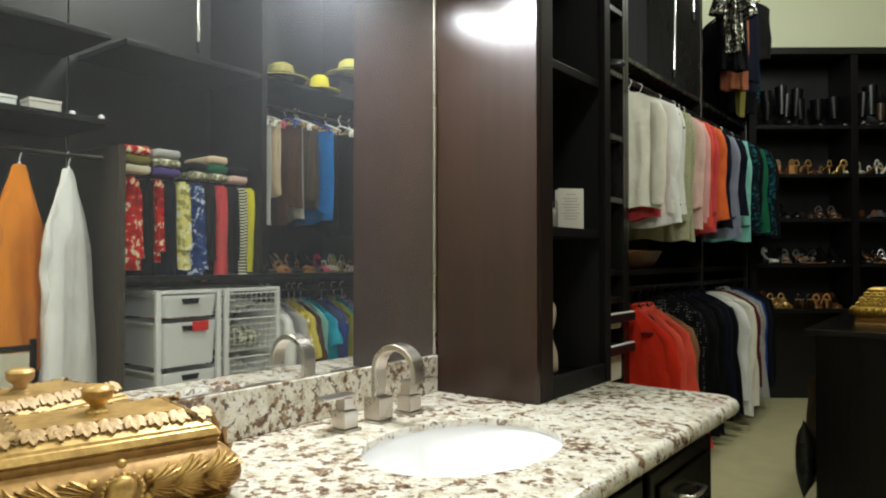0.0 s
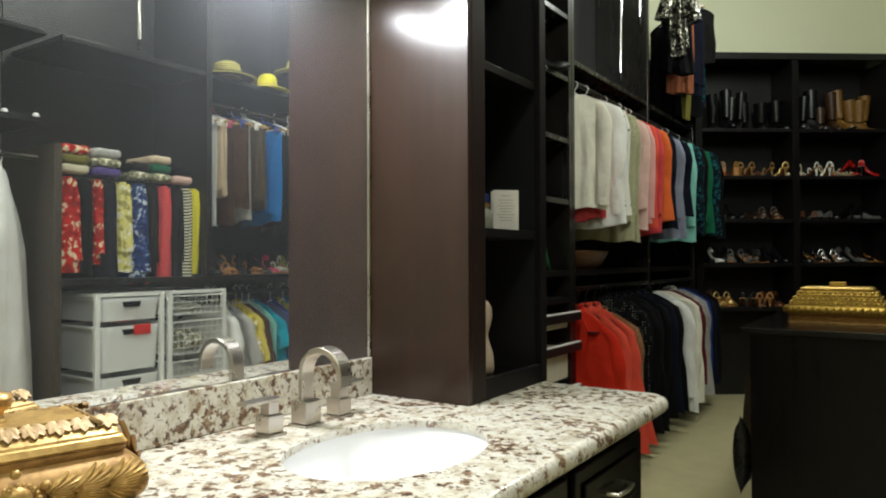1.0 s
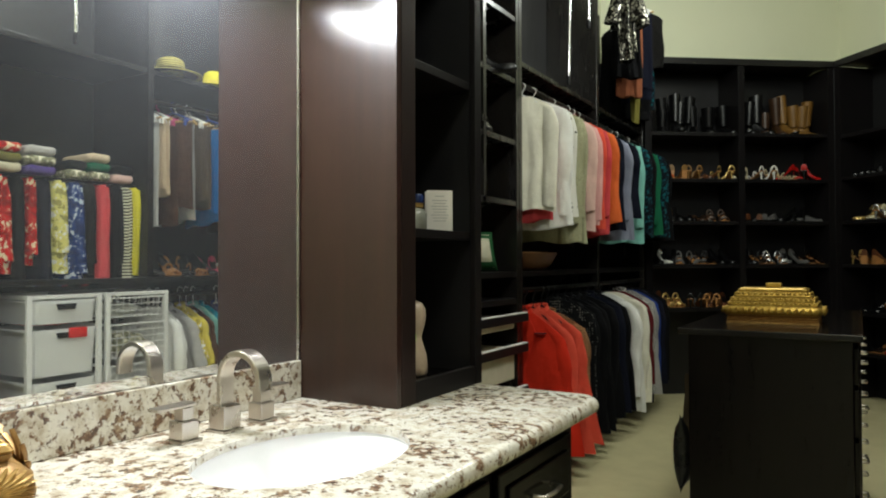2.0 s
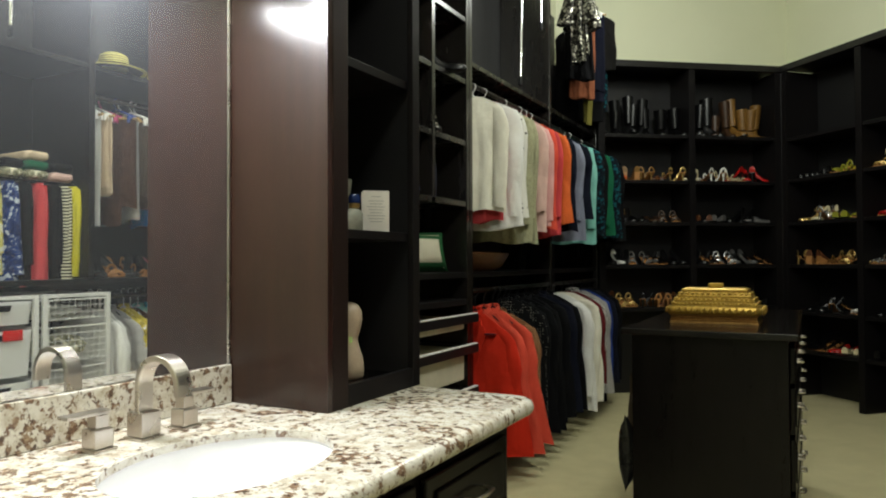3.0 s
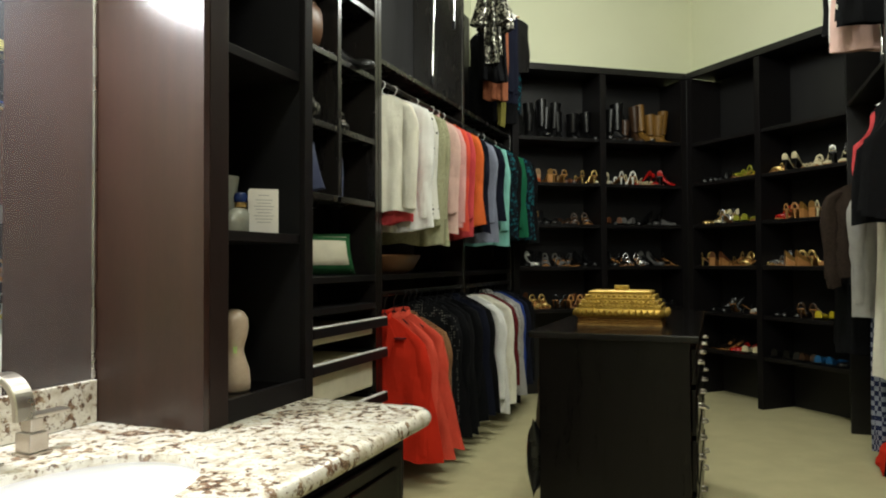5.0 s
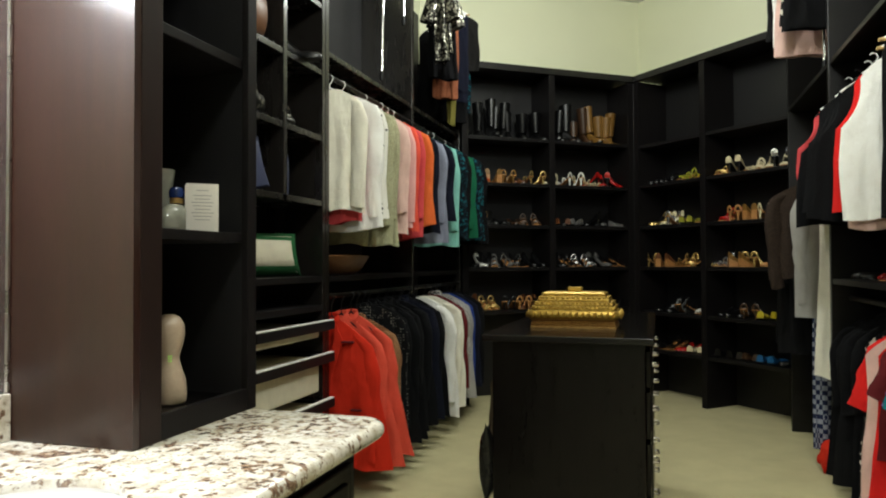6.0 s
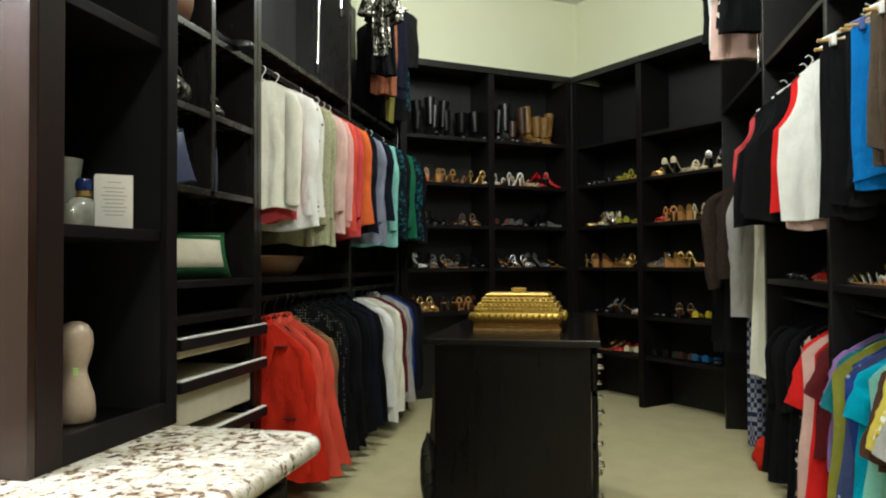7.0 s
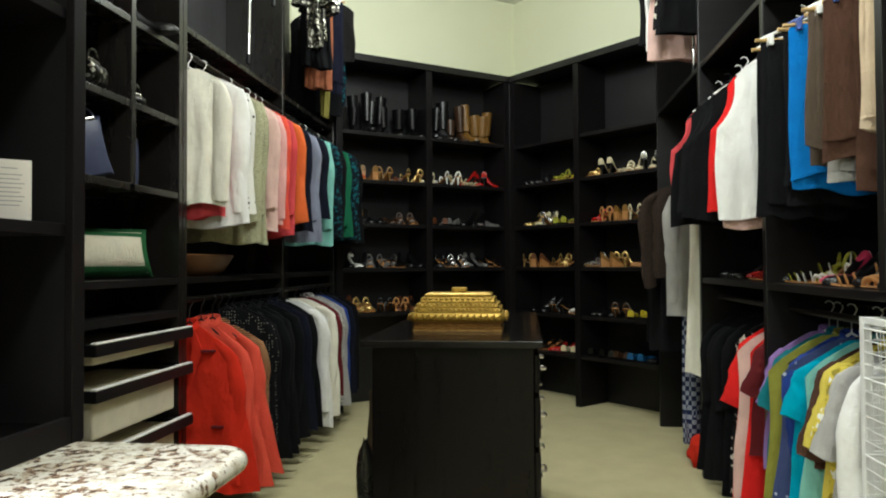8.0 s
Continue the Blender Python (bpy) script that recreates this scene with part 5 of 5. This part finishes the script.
for y, key, words, length, th in (
        (2.375, "redprint", "red floral printed trousers on the rack", 0.42, 0.060), (2.465, "black", "black trousers on the rack", 0.44, 0.035), (2.53, "redprint", "red printed trousers on the rack", 0.36, 0.022),
        (2.60, "navy", "dark navy trousers on the rack", 0.46, 0.035), (2.68, "limeprint", "pale yellow and blue printed trousers", 0.38, 0.045), (2.775, "blueprint", "blue and white printed trousers", 0.46, 0.045),
        (2.855, "black", "black trousers on the rack", 0.46, 0.035), (2.935, "rose", "red trousers on the rack", 0.46, 0.040), (3.02, "black", "black trousers on the rack", 0.46, 0.035), (3.08, "bwstripe", "black and cream striped trousers", 0.44, 0.04), (3.135, "lemon", "lemon yellow trousers on the rack", 0.42, 0.035)):
    t = thing("folded_trousers", words + " over the drawers", "clothing", g, at=(2.545, y, 1.70), turn=-3)
    rg = random.Random(int(y * 1000))
    part("body", cloth_body(rg, 0.185, length + 0.10, th * 1.25, 0.02, 0.92, 0.02, 0.008, 0.0, False, 0.008), CLOTH[key], t, smooth=True)
    part("cuff", cloth_body(rg, 0.180, length * 1.0, th * 0.8, 0.02, 0.92, 0.02, 0.006, 0.0), CLOTH[key], t, smooth=True).location = (-0.012, th * 0.35, -0.012)
rack = thing("trouser_rack", "dark wooden rack with shelf above folded trousers", "closet rack")
part("shelf", block(2.42, BACK_R - 0.03, 2.31, 3.165, 1.703, 1.718, 0.002), WOOD_FLAT, rack)
part("hanging_rod", tube([(2.545, 2.306, 1.685), (2.545, 3.168, 1.685)], 0.006, 8), CHROME, rack, smooth=True)


def folded(at, hx, hy, hz, key, words):
    t = thing("folded_garment", words, "clothing", "folded clothes", at=at, turn=2.0)
    rows = []
    for i, f in enumerate((0.0, 0.12, 0.35, 0.5, 0.65, 0.88, 1.0)):
        w = 1 - 0.10 * abs(2 * f - 1) ** 3 - (0.02 if i == 3 else 0)
        rows.append([(x, y, z + 0.004 * math.sin(9 * y / hy)) for x, y, z in rounded_ring(hx * w, hy * w, hz * f + 0.004, 0.03, 5)])
    part("cloth", loft(rows), CLOTH[key], t, smooth=True)


z = 1.7185
for y, hy, stack in ((2.42, 0.085, ("cream", "khaki", "redprint")), (2.60, 0.085, ("violet", "floral", "greystripe")), (2.80, 0.06, ("floral", "black")), (2.93, 0.07, ("floral", "green", "beige")), (3.075, 0.07, ("blush", "black"))):
    zz = z
    for key in stack:
        folded((2.53, y, zz), 0.15, hy, 0.045, key, "neatly folded %s knit on the rack shelf" % {"khaki": "olive", "floral": "floral", "redprint": "red printed", "greystripe": "grey striped", "blush": "pale peach"}.get(key, key))
        zz += 0.052

# ---- hats ----


def hat(at, mat, band, r, words, lean=0):
    t = thing("hat", words, "hat", "hats on the shelf")
    t.matrix_world = pose(*at, 0, lean, 20)
    part("brim", lathe([(0.35, 0.012), (0.7, 0.008), (1.0, -0.0), (1.0, 0.004), (0.7, 0.013), (0.5, 0.02)], 36, sx=r, sy=r * 0.92), mat, t, smooth=True)
    part("crown", lathe([(0.52, 0.014), (0.50, 0.05), (0.45, 0.09), (0.30, 0.108), (0.12, 0.100), (0.0, 0.098)], 32, sx=r, sy=r * 0.85), mat, t, smooth=True)
    part("band", lathe([(0.535, 0.016), (0.525, 0.040), (0.515, 0.040), (0.52, 0.016)], 32, sx=r, sy=r * 0.85), band, t, smooth=True)


hat((2.40, 3.40, 2.425), CLOTH["strawstripe"], CLOTH["black"], 0.205, "striped straw sun hat on the upper shelf")
hat((2.38, 3.72, 2.411), CLOTH["lemon"], CLOTH["yellow"], 0.15, "yellow straw fedora on the upper shelf")
hat((2.36, 3.99, 2.575), CLOTH["straw"], CLOTH["teal"], 0.19, "pale straw hat with teal band on a box")


def carton(at, hx, hy, h, words, mat=PAPER):
    t = thing("box", words, "box", "boxes on the shelf", at=at, turn=4)
    part("base", block(-hx, hx, -hy, hy, 0, h * 0.7, 0.002), mat, t)
    part("lid", block(-hx - 0.003, hx + 0.003, -hy - 0.003, hy + 0.003, h * 0.7 + 0.001, h, 0.002), mat, t)


carton((2.46, 4.00, 2.4105), 0.13, 0.13, 0.155, "black hat box on the upper shelf", BLACK_PLASTIC)
carton((2.40, 1.93, 1.9705), 0.06, 0.07, 0.055, "small white cardboard box on the shelf")
carton((2.46, 1.70, 1.9705), 0.10, 0.11, 0.05, "flat grey box on the shelf", FROST)

# ---- chair by the coats ----


def chair():
    t = thing("chair", "dark framed chair with cream padded seat and back", "chair", at=(2.02, 1.62, 0), turn=0)
    for x, y, h in ((-0.19, -0.21, 0.45), (-0.19, 0.19, 0.45), (0.17, -0.21, 0.90), (0.17, 0.19, 0.90)):
        part("leg", block(x, x + 0.025, y, y + 0.025, 0, h, 0.003), BLACK_PLASTIC, t)
    part("seat", block(-0.18, 0.165, -0.20, 0.20, 0.40, 0.47, 0.02, 3), CANVAS, t, "cream padded seat", True)
    part("backrest", block(0.172, 0.19, -0.18, 0.185, 0.62, 0.845, 0.007, 3), CANVAS, t, "cream padded back", True)
    part("top_rail", block(0.17, 0.195, -0.184, 0.189, 0.85, 0.875, 0.004), BLACK_PLASTIC, t)


chair()

# ---- shoes ----
SILVER = mottled("silver_leather", (0.45, 0.45, 0.46), (0.7, 0.7, 0.7), 0.25, 0.8, 30)
BRASSY = mottled("gold_leather", (0.5, 0.33, 0.10), (0.72, 0.52, 0.2), 0.28, 0.7, 30)
PAT = {}
for nm, c, r in (("black", (9, 9, 10), 0.34), ("brown", (92, 54, 30), 0.4), ("tan", (176, 124, 70), 0.5), ("camel", (122, 88, 36), 0.45), ("umber", (62, 42, 26), 0.4), ("cream", (220, 208, 170), 0.4), ("white", (226, 224, 216), 0.4), ("red", (176, 24, 20), 0.3), ("orange", (206, 84, 34), 0.4), ("yellow", (206, 186, 40), 0.4), ("blue", (30, 90, 140), 0.4), ("grey", (96, 94, 92), 0.4), ("pink", (206, 60, 100), 0.35), ("lime", (150, 150, 40), 0.4)):
    c = lin(*c)
    PAT[nm] = mottled("shoe_" + nm, shade(c, 0.75), shade(c, 1.1), r, 0, 25, (1, 1, 1), 0.1, 120)
PAT["silver"], PAT["gold"] = SILVER, BRASSY
SHOES = {}


def sole_z(f, h):
    return h * (1 - min(1, f / 0.62)) ** 1.25 if f < 0.62 else 0.006 * max(0, (f - 0.8) * 5)


def shoe_model(kind, tone):
    key = (kind, tone)
    if key in SHOES:
        return SHOES[key]
    h = {"pump": 0.085, "sandal": 0.075, "flat": 0.012, "boot": 0.06, "wedge": 0.07}[kind]
    t = thing("shoe", "", "shoe")
    mat, L = PAT[tone], 0.225
    width = [0.026, 0.028, 0.027, 0.027, 0.032, 0.039, 0.040, 0.033, 0.012]
    st = [0.0, 0.1, 0.25, 0.4, 0.55, 0.68, 0.8, 0.92, 1.0]
    rows = []
    for f, w in zip(st, width):
        z = sole_z(f, h)
        rows.append([(f * L, y, z + e) for y, e in ((-w, 0.0), (w, 0.0), (w, 0.006), (-w, 0.006))])
    part("sole", loft(rows), PAT["tan"] if kind in ("sandal", "wedge") else PAT["black"], t)
    if kind in ("pump", "sandal"):
        part("heel", tube([(0.012, 0, 0.0), (0.014, 0, h * 0.5), (0.020, 0, h + 0.001)], [0.007, 0.008, 0.021], 8), PAT["black"] if kind == "pump" else mat, t, smooth=True)
    if kind == "wedge":
        rows = [[(f * L, y, z) for y, z in ((-w * 0.9, 0.0), (w * 0.9, 0.0), (w * 0.95, max(0.002, sole_z(f, h) - 0.001)), (-w * 0.95, max(0.002, sole_z(f, h) - 0.001)))] for f, w in zip(st[:7], width)]
        part("heel", loft(rows), PAT["tan"], t, "cork wedge heel")
    if kind == "boot":
        part("heel", block(0.002, 0.05, -0.024, 0.024, 0, h - 0.002, 0.003), PAT["black"], t)
    if kind in ("pump", "flat", "boot", "wedge"):
        top = [0.055, 0.052, 0.036, 0.026, 0.026, 0.034, 0.032, 0.024, 0.010]
        if kind == "boot":
            top = [0.10, 0.10, 0.10, 0.085, 0.065, 0.05, 0.042, 0.032, 0.014]
        rows = []
        for f, w, tp in zip(st, width, top):
            z, ring = sole_z(f, h) + 0.0065, []
            for k in range(10):
                a = math.pi * k / 9
                ring.append((f * L, w * 1.02 * math.cos(a), z + tp * math.sin(a) ** 0.6))
            rows.append(ring)
        part("upper", loft(rows), mat, t, smooth=True)
        if kind != "boot":
            rows = [[(0.012 + f * 0.11, 0.021 * math.cos(a) * (1 - 0.4 * abs(2 * f - 1) ** 2), sole_z(0.05 + f * 0.5, h) + 0.052 - 0.022 * f + 0.002 * math.sin(a)) for a in (2 * math.pi * k / 10 for k in range(10))] for f in (0.0, 0.3, 0.6, 1.0)]
            part("lining", loft(rows), PAT["black"], t, smooth=True)
    if kind == "sandal":
        for f, w, up in ((0.86, 0.036, 0.028), (0.76, 0.040, 0.034), (0.64, 0.038, 0.040), (0.34, 0.028, 0.046), (0.05, 0.026, 0.050)):
            z = sole_z(f, h) + 0.004
            part("strap", tube([(f * L + 0.02 * math.sin(a) * (0.5 if f > 0.3 else -0.2), w * math.cos(a), z + up * math.sin(a)) for a in (math.pi * k / 10 for k in range(11))], 0.0085, 6, flat=0.45), mat, t, smooth=True)
    if kind == "boot":
        rows = []
        for f in (0.0, 0.15, 0.4, 0.7, 1.0):
            r = 0.040 + 0.018 * f
            rows.append([(0.052 - 0.008 * f + r * 1.1 * math.cos(a), r * 0.9 * math.sin(a), h + 0.07 + 0.26 * f + (0.008 * math.cos(a) if f == 1 else 0)) for a in (2 * math.pi * k / 16 for k in range(16))])
        part("shaft", loft(rows), mat, t, smooth=True)
    SHOES[key] = [t, 0]
    return SHOES[key]


NAMES = {"pump": "high heeled pump", "sandal": "strappy heeled sandal", "flat": "flat slip-on shoe", "boot": "tall leather boot", "wedge": "cork wedge shoe"}


def put_shoe(kind, tone, m, group):
    entry = shoe_model(kind, tone)
    if entry[1] == 0:
        ob = entry[0]
        ob.matrix_basis = m
    else:
        keep = entry[0].matrix_basis.copy()
        entry[0].matrix_basis = Matrix.Identity(4)
        ob = copy_thing(entry[0], m)
        ob.matrix_basis = m
        entry[0].matrix_basis = keep
    entry[1] += 1
    tagged(ob, "%s %s standing on the shelf" % ({"gold": "golden", "silver": "silvery"}.get(tone, tone), NAMES[kind]), "shoe", group)


def pair(frame_m, u, depth, z, kind, tone, rng, group, out=True):
    for k in (-1, 1):
        a = (-90 if out else 90) + rng.uniform(-38, 38)
        squash = Matrix.Diagonal((1, 1, rng.uniform(0.55, 0.98), 1)) if kind == "boot" else Matrix.Identity(4)
        if kind == "boot":
            a += rng.uniform(-25, 25)
            squash = Matrix.Rotation(radians(rng.uniform(-6, 6)), 4, "Y") @ Matrix.Rotation(radians(rng.uniform(-5, 5)), 4, "X") @ squash
        put_shoe(kind, tone, frame_m @ pose(u + k * 0.052 + rng.uniform(-0.008, 0.008), depth + (0.11 if out else -0.11) + rng.uniform(-0.02, 0.02), z + 0.001, 0, 0, a) @ squash, group)


def shelf_row(turn, u0, u1, z, items, group, seed):
    rng = random.Random(seed)
    fm = pose(*AB, 0, 0, turn)
    for k, (kind, tone) in enumerate(items):
        u = u0 + (u1 - u0) * (k + 0.5) / len(items)
        pair(fm, u, 0.155, z, kind, tone, rng, group, out=(kind == "boot" or rng.random() < 0.6))


A1, A2, B1, B2 = (-1.70, -0.95), (-0.84, -0.10), (0.12, 0.79), (0.91, 1.66)
ga, gb = "shoes on the northwest shelves", "shoes on the northeast shelves"
BK = ("boot", "black")
shelf_row(TURN_A, *A1, 2.42, (BK, BK, BK, BK, BK), ga, 1)
shelf_row(TURN_A, *A2, 2.42, (BK, BK, ("boot", "umber"), ("boot", "camel"), ("boot", "camel")), ga, 2)
shelf_row(TURN_A, *A1, 2.0, (("sandal", "orange"), ("wedge", "camel"), ("sandal", "camel"), ("flat", "brown"), ("sandal", "gold")), ga, 3)
shelf_row(TURN_A, *A2, 2.0, (("pump", "cream"), ("sandal", "white"), ("sandal", "cream"), ("pump", "red"), ("pump", "red")), ga, 4)
shelf_row(TURN_A, *A1, 1.615, (("sandal", "gold"), ("pump", "black"), ("flat", "black"), ("flat", "umber"), ("sandal", "umber")), ga, 5)
shelf_row(TURN_A, *A2, 1.615, (("flat", "brown"), ("flat", "grey"), ("flat", "black"), ("pump", "black"), ("flat", "grey")), ga, 6)
shelf_row(TURN_A, *A1, 1.225, (("pump", "white"), ("pump", "black"), ("sandal", "grey"), ("sandal", "black"), ("pump", "black")), ga, 7)
shelf_row(TURN_A, *A2, 1.225, (("pump", "black"), ("sandal", "black"), ("sandal", "silver"), ("pump", "grey"), ("sandal", "black")), ga, 8)
shelf_row(TURN_A, *A1, 0.835, (("pump", "brown"), ("sandal", "gold"), ("sandal", "black"), ("sandal", "tan"), ("wedge", "brown")), ga, 9)
shelf_row(TURN_A, *A2, 0.835, (("flat", "black"), ("flat", "brown"), ("pump", "black"), ("flat", "black")), ga, 10)
shelf_row(TURN_B, *B1, 2.015, (("flat", "black"), ("flat", "black"), ("flat", "black"), ("sandal", "lime"), ("sandal", "yellow")), gb, 11)
shelf_row(TURN_B, *B2, 2.015, (("sandal", "gold"), ("pump", "cream"), ("sandal", "cream"), ("wedge", "cream"), ("pump", "silver")), gb, 12)
shelf_row(TURN_B, *B1, 1.615, (("pump", "gold"), ("pump", "cream"), ("sandal", "silver"), ("flat", "lime"), ("sandal", "lime")), gb, 13)
shelf_row(TURN_B, *B2, 1.615, (("sandal", "red"), ("sandal", "tan"), ("wedge", "camel"), ("sandal", "cream"), ("sandal", "lime")), gb, 14)
shelf_row(TURN_B, *B1, 1.225, (("sandal", "gold"), ("wedge", "brown"), ("sandal", "gold"), ("sandal", "camel"), ("pump", "gold")), gb, 15)
shelf_row(TURN_B, *B2, 1.225, (("sandal", "silver"), ("wedge", "camel"), ("sandal", "gold"), ("wedge", "tan"), ("sandal", "gold")), gb, 16)
shelf_row(TURN_B, *B1, 0.80, (("flat", "black"), ("pump", "black"), ("sandal", "black"), ("sandal", "white")), gb, 17)
shelf_row(TURN_B, *B2, 0.80, (("flat", "black"), ("flat", "black"), ("sandal", "umber"), ("flat", "yellow"), ("pump", "white")), gb, 18)
shelf_row(TURN_B, *B1, 0.45, (("flat", "black"), ("sandal", "black"), ("flat", "red"), ("flat", "cream")), gb, 19)
shelf_row(TURN_B, *B2, 0.45, (("flat", "black"), ("flat", "black"), ("flat", "umber"), ("flat", "blue"), ("flat", "black")), gb, 20)
rng = random.Random(31)
side = pose(2.32, 0, 0, 0, 0, -90)
for k, (y, kind, tone) in enumerate(((3.40, "pump", "black"), (3.54, "sandal", "tan"), (3.68, "pump", "black"), (3.82, "wedge", "pink"), (3.95, "sandal", "white"), (4.08, "sandal", "lime"),
                                     (4.32, "pump", "black"), (4.50, "sandal", "red"), (4.68, "pump", "red"), (4.86, "pump", "black"), (5.04, "flat", "black"))):
    pair(side, -y, 0.15, 1.17, kind, tone, rng, "shoes on the east shelf")
put_shoe("pump", "black", pose(-0.47, 3.90, 2.2955, 0, 0, 20), "shoes in the cubbies")
# long plaid dress between the coats, red cloth under them
garment((2.37, 5.66, 1.84), "dress", "plaid", "long blue and white plaid dress on hanger", 0.10, 1.66, 0, turn=6, group="long coats on the east rod")
heap((2.36, 5.52, 0.001), 0.09, 0.10, 0.20, "red", "crumpled red cloth lying on the carpet", 9)
t = thing("red_cloth", "red cloth hanging over a drawer front", "cloth", at=(RIGHT - 0.0235, 2.735, 0.86))
part("cloth", block(0.0, 0.008, -0.05, 0.05, 0.0, 0.055, 0.003), CLOTH["scarlet"], t, smooth=True)
# White knobs of the shelf supports, given a small jar-like turned shape.
for x, y in ((2.36, 2.06), (2.35, 2.20)):
    t = thing("shelf_support_knob", "small white knob of a shelf support", "jar", "trinkets on the shelf", at=(x, y, 1.9705))
    part("jar", lathe([(0.0, 0.0), (0.012, 0.0), (0.016, 0.008), (0.013, 0.02), (0.009, 0.024), (0.0, 0.025)], 14), PORCELAIN, t, smooth=True)
